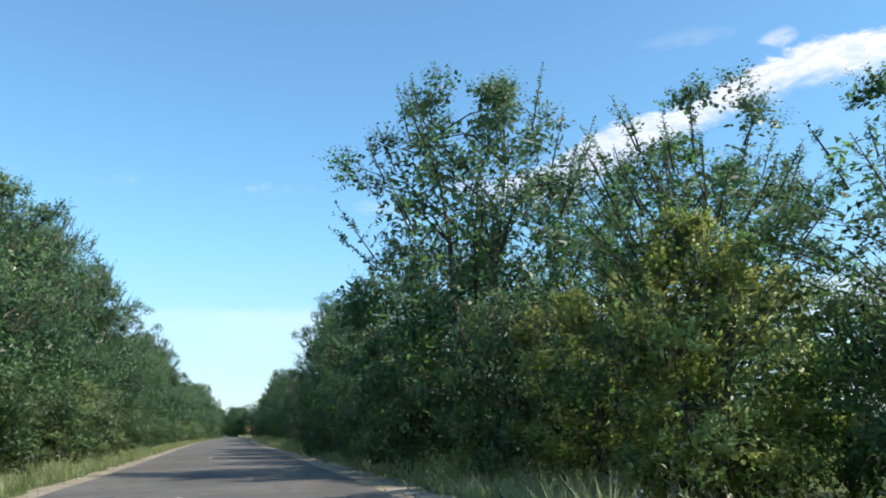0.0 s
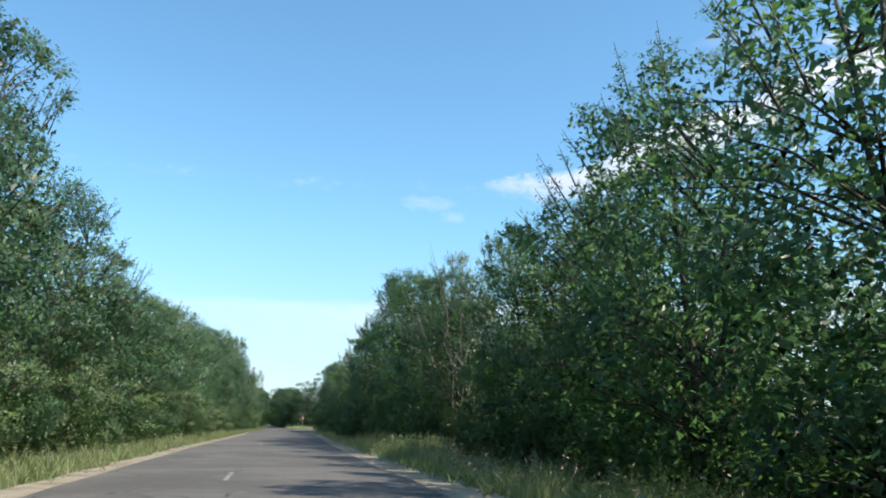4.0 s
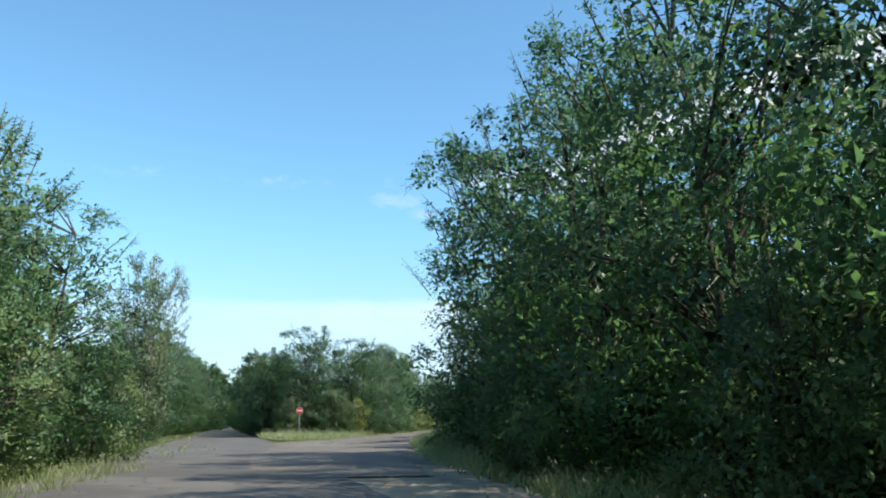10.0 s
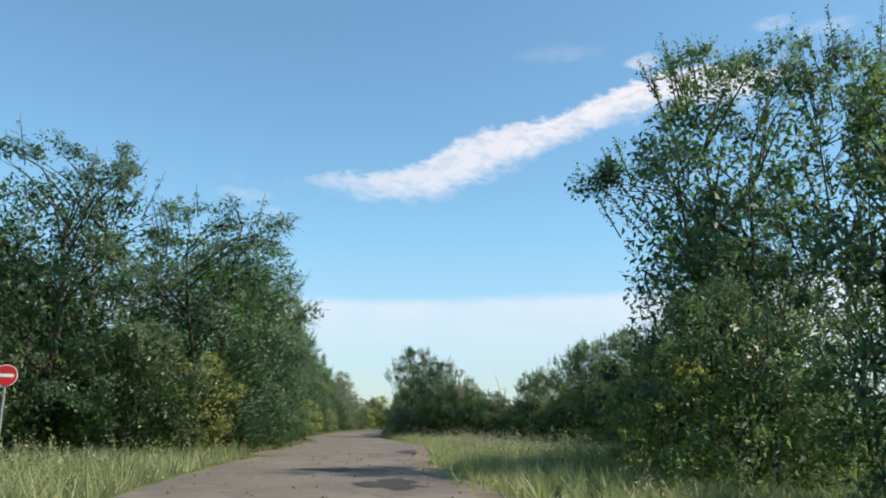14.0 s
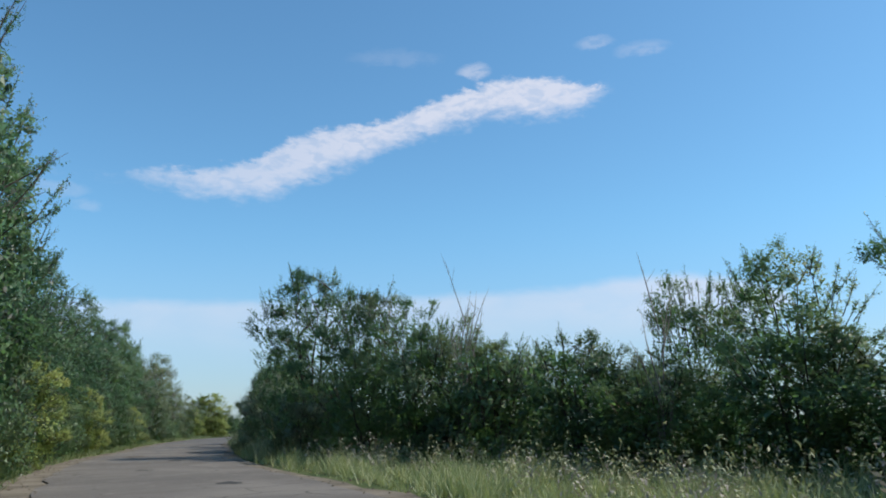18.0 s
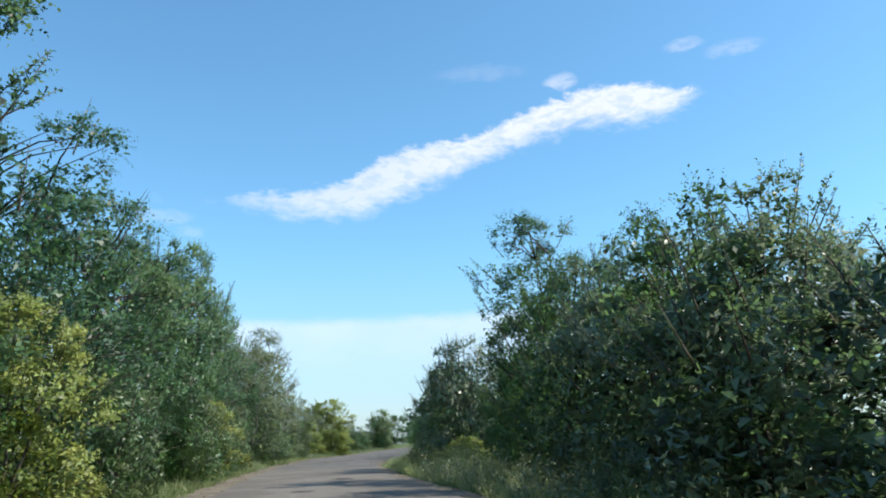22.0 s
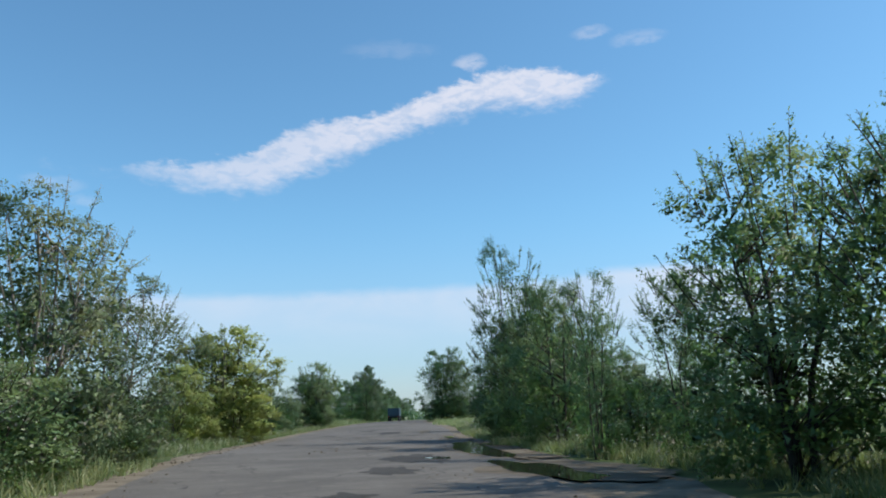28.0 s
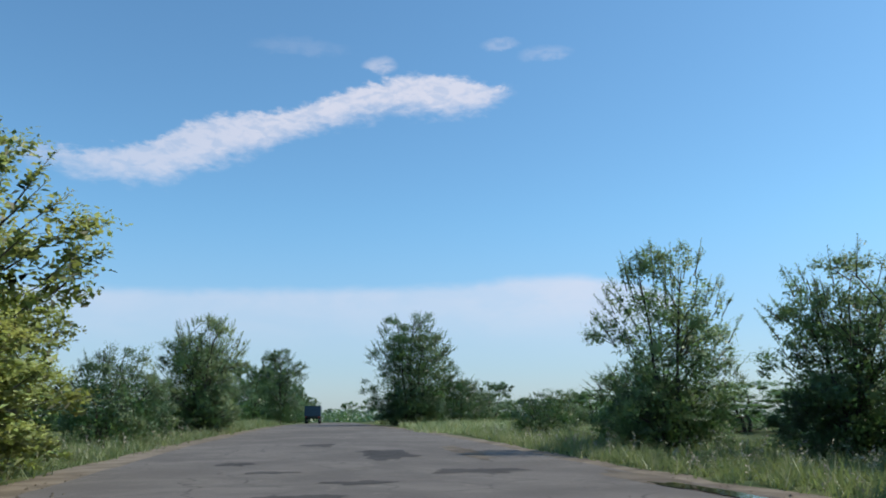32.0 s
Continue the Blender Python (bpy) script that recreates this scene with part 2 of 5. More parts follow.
M_PALE = leaf_material("pale_yellow_leaf", (0.22, 0.28, 0.06), (0.31, 0.38, 0.09), (0.38, 0.42, 0.11), 0.5, 0.58, glow=(0.46, 0.58, 0.13))
M_SILVER = leaf_material("silvery_leaf", (0.095, 0.155, 0.088), (0.17, 0.235, 0.14), (0.235, 0.275, 0.165), 0.38, 0.38)
M_LIGHT = leaf_material("light_green_leaf", (0.10, 0.20, 0.062), (0.175, 0.30, 0.10), (0.24, 0.33, 0.10), 0.5, 0.42)
M_GRASS = leaf_material("grass_blade", (0.115, 0.165, 0.048), (0.205, 0.245, 0.082), (0.31, 0.305, 0.135), 0.6, 0.4, False, (0.30, 0.40, 0.11))
M_FAR = leaf_material("far_leaf", (0.041, 0.096, 0.048), (0.077, 0.168, 0.074), (0.108, 0.180, 0.066), 0.5, 0.3, False)
M_WEED = leaf_material("weed_leaf", (0.103, 0.138, 0.057), (0.184, 0.213, 0.092), (0.299, 0.276, 0.149), 0.6, 0.35, False, (0.30, 0.36, 0.14))

# ---------------------------------------------------------------- plan of the road
LINE = [Vector(p) for p in ((0, -120), (0, -60), (0, 0), (0.1, 46), (-0.15, 89), (0.03, 131), (0.9, 170), (1.6, 205), (2.5, 220), (3.85, 234), (5.96, 247.5), (8.3, 259.7), (10.9, 271.4),
                            (14.1, 282.3), (18.3, 292.5), (22.5, 302.2), (26.2, 311.5), (29.1, 321.1), (31.4, 330.7), (34.2, 340.2), (37.7, 349.8), (41.8, 359.4),
                            (45.5, 369.6), (49.5, 380), (53.8, 390.5), (58.3, 401), (63.1, 411), (67.8, 420.7), (72.8, 430.1), (78.1, 439), (92, 460), (112, 487), (150, 538), (230, 645), (420, 900))]


def spline(points, step=2.0):
    out = []
    for k in range(1, len(points) - 2):
        a, b, c, d = points[k - 1:k + 3]
        n = max(2, int((c - b).length / step))
        for i in range(n):
            t = i / n
            out.append(0.5 * (2 * b + (c - a) * t + (2 * a - 5 * b + 4 * c - d) * t * t + (3 * b - a - 3 * c + d) * t ** 3))
    out.append(points[-2])
    return out


WAY = spline(LINE)
RUN = [0.0]
for p, q in zip(WAY, WAY[1:]):
    RUN.append(RUN[-1] + (q - p).length)
RUN = np.array(RUN)
WAY_A = np.array([tuple(p) for p in WAY])


def along(s, lat):
    """The place at s metres along the way and lat metres to its right."""
    if s < 0:
        return Vector((lat, s))
    k = int(np.clip(np.searchsorted(RUN, s) - 1, 0, len(RUN) - 2))
    u = (WAY_A[k + 1] - WAY_A[k]) / (RUN[k + 1] - RUN[k])
    p = WAY_A[k] + (s - RUN[k]) * u
    return Vector((p[0] + lat * u[1], p[1] - lat * u[0]))


def rise(s):
    """Height of the land at a station: a gentle slope up beyond the last bend."""
    f = np.clip((np.asarray(s, dtype=float) - 462) / 83, 0, 1)
    return 0.95 * f * f * (3 - 2 * f)


# ---------------------------------------------------------------- mesh helpers


def mesh_object(name, verts, faces, mat, parent=None, smooth=False, label=""):
    me = bpy.data.meshes.new(name)
    me.from_pydata([tuple(v) for v in verts], [], faces)
    me.materials.append(mat)
    if smooth:
        me.polygons.foreach_set("use_smooth", [True] * len(me.polygons))
    ob = new(name, me)
    ob.parent = parent
    if label:
        ob["label"] = label
    return ob


def loose_mesh(name, quads, tris, mat):
    """A mesh of loose four- and three-cornered faces, from arrays (n, 4, 3) and (m, 3, 3)."""
    n, m = len(quads), len(tris)
    co = np.concatenate([np.asarray(quads, dtype=np.float32).reshape(-1, 3), np.asarray(tris, dtype=np.float32).reshape(-1, 3)])
    me = bpy.data.meshes.new(name)
    me.vertices.add(len(co))
    me.vertices.foreach_set("co", np.ascontiguousarray(co).ravel())
    me.loops.add(len(co))
    me.loops.foreach_set("vertex_index", np.arange(len(co), dtype=np.int32))
    me.polygons.add(n + m)
    me.polygons.foreach_set("loop_start", np.concatenate([np.arange(0, 4 * n, 4), 4 * n + np.arange(0, 3 * m, 3)]).astype(np.int32))
    me.update(calc_edges=True)
    me.materials.append(mat)
    return me


def part(name, bm, mat, parent, label=""):
    me = bpy.data.meshes.new(name)
    bm.to_mesh(me)
    bm.free()
    me.materials.append(mat)
    ob = new(name, me)
    ob.parent = parent
    if label:
        ob["label"] = label
    return ob


def tube(verts, faces, path, radii, sides=6):
    """Adds a tapered tube along path to verts and faces."""
    base = len(verts)
    for k, (p, r) in enumerate(zip(path, radii)):
        d = (path[min(k + 1, len(path) - 1)] - path[max(k - 1, 0)])
        d = d.normalized() if d.length > 1e-6 else Vector((0, 0, 1))
        u = d.orthogonal().normalized()
        w = d.cross(u)
        for i in range(sides):
            a = 2 * math.pi * i / sides
            verts.append(p + (u * math.cos(a) + w * math.sin(a)) * r)
    for k in range(len(path) - 1):
        for i in range(sides):
            j = (i + 1) % sides
            faces.append((base + k * sides + i, base + k * sides + j, base + (k + 1) * sides + j, base + (k + 1) * sides + i))
    faces.append(tuple(base + (len(path) - 1) * sides + i for i in range(sides)))


def leaves(rng, centres, outward, length, width, droop=0.0):
    """Diamond leaves at centres: an array (n, 4, 3)."""
    n = len(centres)
    d = rng.normal(size=(n, 3)) * 0.8 + outward * 0.9
    d[:, 2] -= droop
    d /= np.linalg.norm(d, axis=1)[:, None] + 1e-9
    up = rng.normal(size=(n, 3)) * 0.6
    up[:, 2] += 0.9
    side = np.cross(d, up)
    side /= np.linalg.norm(side, axis=1)[:, None] + 1e-9
    ln = (length * rng.uniform(0.65, 1.25, n))[:, None]
    wd = (width * rng.uniform(0.7, 1.2, n))[:, None]
    a = centres - d * ln * 0.5
    c = centres + d * ln * 0.5
    m = centres + np.cross(side, d) * wd * 0.12
    return np.stack([a, m + side * wd * 0.5, c, m - side * wd * 0.5], axis=1)


def sprays(rng, start, way, ln, per, length, width, droop=0.0, flat=False):
    """Leafy twigs from start along way, each ln long with per leaves set along it: an array (n, 4, 3)."""
    n = len(start)
    k = np.arange(per)
    t = 0.08 + 0.92 * (k[None, :] + rng.random((n, per))) / per
    p = start[:, None, :] + way[:, None, :] * (ln[:, None] * t)[:, :, None]
    p[:, :, 2] -= droop * ln[:, None] * t * t
    u = np.cross(way, rng.normal(size=(n, 3)) * 0.5 + np.array([0.0, 0.0, 1.0]))
    u /= np.linalg.norm(u, axis=1)[:, None] + 1e-9
    v = np.cross(way, u)
    turn = k[None, :] * (math.pi if flat else 2.4) + rng.normal(size=(n, per)) * (0.25 if flat else 0.6)
    out = u[:, None, :] * np.cos(turn)[:, :, None] + v[:, None, :] * np.sin(turn)[:, :, None]
    d = way[:, None, :] * 0.55 + out * 0.85 + rng.normal(size=(n, per, 3)) * 0.25
    d[:, :, 2] -= droop * 0.6
    d /= np.linalg.norm(d, axis=2)[:, :, None] + 1e-9
    size = (length * (1.1 - 0.35 * t) * rng.uniform(0.7, 1.2, (n, per)))[:, :, None]
    wide = width / length * size * rng.uniform(0.8, 1.2, (n, per, 1))
    side = np.cross(d, rng.normal(size=(n, per, 3)) * 0.55 + np.array([0.0, 0.0, 1.0]))
    side /= np.linalg.norm(side, axis=2)[:, :, None] + 1e-9
    m = p + d * size * 0.45 + np.cross(side, d) * wide * 0.12
    return np.stack([p, m + side * wide * 0.5, p + d * size, m - side * wide * 0.5], axis=2).reshape(-1, 4, 3)


# ---------------------------------------------------------------- trees


def crown_radius(shape, f):
    """Share of the crown's half width at the height share f."""
    if shape == "round":
        return max(0.05, 1 - abs((f - 0.48) / 0.56) ** 2.4) ** 0.55
    if shape == "dome":
        return max(0.05, 1 - max(0.0, (f - 0.30) / 0.72) ** 2.0) ** 0.6 * (0.86 + 0.14 * min(1, f / 0.2))
    if shape == "vase":
        return 0.35 + 0.75 * min(1, f / 0.55) if f < 0.62 else max(0.08, 1.1 - 1.9 * (f - 0.62) ** 1.2)
    if shape == "spire":
        return max(0.06, min(1, f / 0.18)) * (1.05 - 0.9 * f) ** 0.7
    return 1.0


def make_tree(seed, height, width, shape, leaf_mat, bark_mat, n_leaf, leaf_len, leaf_wid, clumps=60, clump_r=0.75, base=0.04, shoots=10, core=0,
              droop=0.0, stems=3, bare=0, fill=0, stem_r=1.0, low=1.0, per=10, flat=False, name="tree"):
    """A tree with its foot at the origin: an Empty with trunk and crown."""
    rng = np.random.default_rng(seed)
    rnd = random.Random(seed)
    tree = new(name)
    wood_v, wood_f = [], []
    # limbs
    ends = []
    for k in range(stems):
        ang = 2 * math.pi * (k + rnd.random() * 0.7) / stems
        lean = 0.0 if stems == 1 else rnd.uniform(0.12, 0.4)
        top = height * rnd.uniform(0.72, 0.92)
        foot = Vector((math.cos(ang), math.sin(ang), 0)) * (0.18 * (stems > 1))
        path = []
        for i in range(7):
            f = i / 6
            wob = Vector((rnd.uniform(-1, 1), rnd.uniform(-1, 1), 0)) * 0.10 * (0 < i)
            path.append(foot + Vector((math.cos(ang) * lean * width * 0.5 * f ** 1.3, math.sin(ang) * lean * width * 0.5 * f ** 1.3, top * f - 0.1)) + wob)
        r0 = (0.016 * height / (1 + 0.35 * (stems - 1)) + 0.02) * stem_r
        stem_v, stem_f = [], []
        tube(stem_v, stem_f, path, [r0 * (1 - 0.85 * i / 6) for i in range(7)], 7)
        mesh_object("trunk" if stems == 1 else "stem", stem_v, stem_f, bark_mat, tree, True)
        ends.append((path, r0))
    # lobes: the rounded masses of the crown, each made of some clumps
    n_lobe = max(5, clumps // (3 if shape == "spire" else 8))
    lobe_r = width * 0.215
    lobes, centres = [], []
    for k in range(n_lobe):
        f = base + (1 - base) * ((k + 0.1 + 0.8 * rnd.random()) / n_lobe) ** 1.35
        a = 2.39996 * k + rnd.uniform(-0.5, 0.5)
        swell = 0.92 + 0.5 * noise.noise((math.cos(a) * 1.1 + seed, math.sin(a) * 1.1, f * height * 0.35))
        q = max(0.0, crown_radius(shape, f) * width * 0.5 * swell - lobe_r * 0.8) * (1.0 if k % 5 else 0.4)
        lobes.append(Vector((math.cos(a) * q, math.sin(a) * q, min(max(lobe_r * 0.5, f * height), height - lobe_r * 0.7) * low)))
    for k in range(clumps):
        hub_at = lobes[k % n_lobe]
        lean_out = hub_at.xy.normalized() * 0.45 if hub_at.xy.length > 0.3 else Vector((0, 0))
        d = Vector((rnd.gauss(lean_out.x, 1), rnd.gauss(lean_out.y, 1), rnd.gauss(0.45, 0.9))).normalized()
        c = hub_at + Vector((d.x, d.y, d.z * 0.8)) * lobe_r * rnd.uniform(0.35, 1.0) ** 0.5
        c.z = max(0.25, c.z)
        centres.append(c)
    # branches from the stems out to the clumps
    for c in centres[::2]:
        path, r0 = ends[rnd.randrange(len(ends))]
        f = min(0.92, max(0.12, (c.z - 0.25 * (c.xy.length)) / height))
        at_stem = path[min(6, int(f * 7))]
        mid = at_stem.lerp(c, 0.55) + Vector((0, 0, 0.12 * (c - at_stem).length))
        tube(wood_v, wood_f, [at_stem, mid, c], [r0 * 0.32, r0 * 0.2, r0 * 0.05], 3)
    groups, masses = [], []
    share = n_leaf // max(1, clumps)
    for q, c in enumerate(centres):
        n = max(1, round(share * rnd.uniform(0.7, 1.3) / per))
        rad = clump_r * rnd.uniform(0.6, 1.0)
        d = rng.normal(size=(n, 3))
        d /= np.linalg.norm(d, axis=1)[:, None]
        outward = np.array([c.x, c.y, 0.35 * c.length])
        from_hub = np.array(c - lobes[q % n_lobe])
        way = d * 0.75 + 0.2 * outward / (np.linalg.norm(outward) + 1e-6) + 0.6 * from_hub / (np.linalg.norm(from_hub) + 0.2) + np.array([0.0, 0.0, 0.3 - 0.5 * droop])
        way /= np.linalg.norm(way, axis=1)[:, None]
        twig = sprays(rng, d * rad * 0.2 + np.array(c), way, rad * rng.uniform(0.55, 1.15, n), per, leaf_len, leaf_wid, droop, flat)
        twig[:, :, 2] = np.maximum(twig[:, :, 2], 0.05)
        groups.append(twig)
        # the dense inside of the clump
        n = int(core * rnd.uniform(0.9, 1.5))
        if n:
            d = rng.normal(size=(n, 3))
            d /= np.linalg.norm(d, axis=1)[:, None]
            pts = d * (rad * 0.85 * rng.random(n) ** 0.45)[:, None] * np.array([1.0, 1.0, 0.8]) + np.array(c)
            pts[:, 2] = np.maximum(pts[:, 2], 0.1)
            masses.append(leaves(rng, pts, d * 0.5, leaf_len * 1.1 + 0.025, leaf_wid + 0.042, droop))
    inner = np.zeros((0, 3, 3))
    # large leaves in the shade inside the crown
    fill = int(fill * 1.5)
    if fill:
        f = base + 0.02 + (0.82 - base) * rng.random(fill) ** 1.1
        a = rng.uniform(0, 2 * math.pi, fill)
        r = np.array([crown_radius(shape, x) for x in f]) * width * 0.5 * 0.76 * rng.random(fill) ** 0.5
        pts = np.stack([np.cos(a) * r, np.sin(a) * r, np.maximum(0.15, f * height)], axis=1)
        inner = leaves(rng, pts, np.zeros((fill, 3)), 0.21, 0.17, droop)[:, :3]
    # upright shoots and side sprays that break the outline
    for k in range(shoots):
        f = rnd.uniform(0.55, 0.98)
        r = crown_radius(shape, f) * width * 0.5
        a = rnd.uniform(0, 2 * math.pi)
        p = Vector((math.cos(a) * r * 0.85, math.sin(a) * r * 0.85, f * height * 0.97))
        way = Vector((math.cos(a) * (1.2 - f), math.sin(a) * (1.2 - f), rnd.uniform(0.3, 1.1) * (0.4 + f))).normalized()
        ln = rnd.uniform(0.5, 1.15) * (0.45 + 0.05 * height)
        tip = p + way * ln
        tube(wood_v, wood_f, [p - way * 0.5, p, tip], [0.022, 0.014, 0.004], 3)
        m = max(8, int(30 * ln))
        groups.append(sprays(rng, np.array([p - way * 0.25 * ln]), np.array([way]), np.array([1.25 * ln]), m, leaf_len * 1.15, leaf_wid * 1.15, droop * 0.5, flat))
        for q in range(6):
            at_p = p + way * ln * rnd.uniform(-0.3, 0.5)
            off = (way + Vector((rnd.uniform(-1, 1), rnd.uniform(-1, 1), rnd.uniform(-0.2, 0.6)))).normalized()
            groups.append(sprays(rng, np.array([at_p]), np.array([off]), np.array([0.4 * ln]), max(6, int(13 * ln)), leaf_len * 1.1, leaf_wid * 1.1, droop, flat))
    # bare twigs
    for k in range(bare):
        f = rnd.uniform(0.45, 0.9)
        r = crown_radius(shape, f) * width * 0.5
        a = rnd.uniform(0, 2 * math.pi)
        p = Vector((math.cos(a) * r * 0.6, math.sin(a) * r * 0.6, f * height))
        way = Vector((math.cos(a) * 0.35, math.sin(a) * 0.35, 1)).normalized()
        ln = rnd.uniform(0.8, 1.9)
        bend = Vector((rnd.uniform(-.2, .2), rnd.uniform(-.2, .2), 0))
        tube(wood_v, wood_f, [p - way * 0.7, p + way * ln * 0.5 + bend * 0.3, p + way * ln + bend], [0.025, 0.015, 0.005], 4)
        for j in range(3):
            q = p + way * ln * rnd.uniform(0.1, 0.7)
            e = q + Vector((rnd.uniform(-.35, .35), rnd.uniform(-.35, .35), rnd.uniform(.2, .5)))
            tube(wood_v, wood_f, [q, e], [0.010, 0.003], 3)
    small = np.concatenate(groups)
    cut = rng.random(len(small)) < 0.5
    tris = small[cut][:, :3] + (small[cut][:, 2:3] - small[cut][:, 0:1]) * 0.08
    small = small[~cut]
    if masses:
        big = np.concatenate(masses)
        small = np.concatenate([small, big])
    tris = np.concatenate([tris, inner])
    mesh_object("branchwork", wood_v, wood_f, bark_mat, tree, True)["kind"] = "stuff"
    crown = new("crown", loose_mesh("crown", small, tris, leaf_mat))
    # every leaf is shaded by the roundness of its lobe
    at_leaf = np.concatenate([small[:, 1], tris[:, 1]])
    hub = np.array([tuple(c) for c in lobes])
    near = hub[np.argmin(((at_leaf[:, None, :] - hub[None]) ** 2).sum(axis=2), axis=1)]
    a = at_leaf - near
    a /= np.linalg.norm(a, axis=1)[:, None] + 1e-6
    c = at_leaf - np.array([0, 0, height * 0.4])
    c /= np.linalg.norm(c, axis=1)[:, None] + 1e-6
    way = a * 0.65 + c * 0.35 + rng.normal(size=a.shape) * 0.28
    way /= np.linalg.norm(way, axis=1)[:, None] + 1e-6
    crown.data.attributes.new("lobe_normal", "FLOAT_VECTOR", "FACE").data.foreach_set("vector", way.astype(np.float32).ravel())
    crown.parent = tree
    crown["kind"] = "stuff"
    high = np.percentile(np.concatenate([small[:, 0], tris[:, 0]])[:, 2], 99.3)
    wide = 2 * np.percentile(np.linalg.norm(np.concatenate([small[:, 0], tris[:, 0]])[:, :2], axis=1), 96)
    return (tree, float(wide), float(high)) if low == 1.0 else (tree, width, height)


KINDS = {}


def kind(key, label, category, count, **spec):
    KINDS[key] = []
    for k in range(count):
        t, wide, high = make_tree(sum(map(ord, key)) * 31 + k, **spec)
        tagged(t, label, category, "roadside " + category + "s")
        KINDS[key].append([t, wide, high, False, 0])


kind("broad", "tall broadleaf tree, dark green, leafy down to the verge", "tree", 6, height=9.5, width=6.4, shape="round", leaf_mat=M_BROAD, bark_mat=M_BARK,
     n_leaf=27000, leaf_len=0.092, leaf_wid=0.06, clumps=150, clump_r=0.62, base=0.02, shoots=40, core=42, fill=4200, name="broadleaf_tree")
kind("acacia", "feathery acacia tree with dark green pinnate leaves", "tree", 5, height=9.5, width=6.4, shape="round", leaf_mat=M_ACACIA, bark_mat=M_BARK,
     n_leaf=28000, leaf_len=0.086, leaf_wid=0.034, clumps=150, clump_r=0.64, base=0.02, shoots=34, core=44, droop=0.35, fill=4200, per=16, flat=True, name="acacia_tree")
kind("bush", "dense green roadside bush with ragged top", "bush", 5, height=4.6, width=5.2, shape="dome", leaf_mat=M_BUSH, bark_mat=M_BARK,
     n_leaf=14500, leaf_len=0.08, leaf_wid=0.042, clumps=90, clump_r=0.52, base=0.02, shoots=26, core=36, fill=2400, stems=5, name="bush")
kind("willow", "grey-green narrow-leaved willow tree", "tree", 3, height=8.0, width=5.6, shape="round", leaf_mat=M_WILLOW, bark_mat=M_BARK_PALE,
     n_leaf=19500, leaf_len=0.105, leaf_wid=0.032, clumps=120, clump_r=0.64, base=0.02, shoots=40, core=38, fill=3000, droop=0.35, stems=4, bare=4, name="willow_tree")
kind("yellow", "young yellow-green maple with upright shoots", "tree", 2, height=7.4, width=6.2, shape="dome", leaf_mat=M_YELLOW, bark_mat=M_BARK,
     n_leaf=15000, leaf_len=0.125, leaf_wid=0.08, clumps=110, clump_r=0.6, base=0.03, shoots=46, core=36, fill=2400, stems=5, name="yellow_maple")
kind("maple", "leafy green maple with many upright shoots", "tree", 3, height=7.0, width=5.4, shape="round", leaf_mat=M_BUSH, bark_mat=M_BARK,
     n_leaf=17500, leaf_len=0.1, leaf_wid=0.056, clumps=110, clump_r=0.6, base=0.03, shoots=60, core=38, fill=3000, stems=4, name="green_maple")
kind("sparse", "thin open tree, sky showing between its branches", "tree", 3, height=9.0, width=4.6, shape="round", leaf_mat=M_BROAD, bark_mat=M_BARK,
     n_leaf=14000, leaf_len=0.094, leaf_wid=0.05, clumps=84, clump_r=0.55, base=0.05, shoots=44, core=18, fill=900, stem_r=0.6, stems=3, bare=4, name="open_tree")
kind("open_yellow", "thin open tree with pale yellow-green leaves", "tree", 1, height=9.0, width=4.6, shape="round", leaf_mat=M_PALE, bark_mat=M_BARK,
     n_leaf=13500, leaf_len=0.098, leaf_wid=0.056, clumps=84, clump_r=0.55, base=0.05, shoots=50, core=18, fill=800, stem_r=0.6, stems=3, bare=3, name="open_tree")
kind("dry", "half-dead tree with bare pale twigs", "tree", 1, height=8.6, width=4.4, shape="vase", leaf_mat=M_WILLOW, bark_mat=M_BARK_PALE,
     n_leaf=17000, leaf_len=0.075, leaf_wid=0.034, clumps=84, clump_r=0.6, base=0.06, shoots=30, core=12, fill=300, stems=3, stem_r=0.36, bare=8, name="dry_tree")
kind("stems", "bundle of tall bare dead stems standing out of the bushes", "dead stems", 2, height=6.0, width=1.0, shape="vase", leaf_mat=M_WILLOW, bark_mat=M_BARK_PALE, stem_r=0.24, low=0.4,
     n_leaf=260, leaf_len=0.1, leaf_wid=0.045, clumps=14, clump_r=0.4, base=0.05, shoots=0, core=6, stems=9, bare=6, name="dead_stems")
kind("silver", "dense silvery grey-green bush with slender leaves", "bush", 4, height=4.8, width=5.0, shape="dome", leaf_mat=M_SILVER, bark_mat=M_BARK,
     n_leaf=15000, leaf_len=0.095, leaf_wid=0.032, clumps=90, clump_r=0.52, base=0.02, shoots=30, core=36, fill=2400, stems=5, name="bush")
kind("light", "light green broadleaf tree with open airy crown", "tree", 3, height=7.0, width=5.4, shape="round", leaf_mat=M_LIGHT, bark_mat=M_BARK,
     n_leaf=16500, leaf_len=0.095, leaf_wid=0.054, clumps=100, clump_r=0.58, base=0.06, shoots=40, core=28, fill=1600, stems=3, name="light_green_tree")
kind("tall", "tall tree with a high open crown over a bare trunk", "tree", 1, height=11.0, width=5.0, shape="round", leaf_mat=M_BROAD, bark_mat=M_BARK,
     n_leaf=13000, leaf_len=0.1, leaf_wid=0.055, clumps=80, clump_r=0.6, base=0.5, shoots=20, core=16, fill=500, stem_r=0.7, stems=2, name="high_tree")
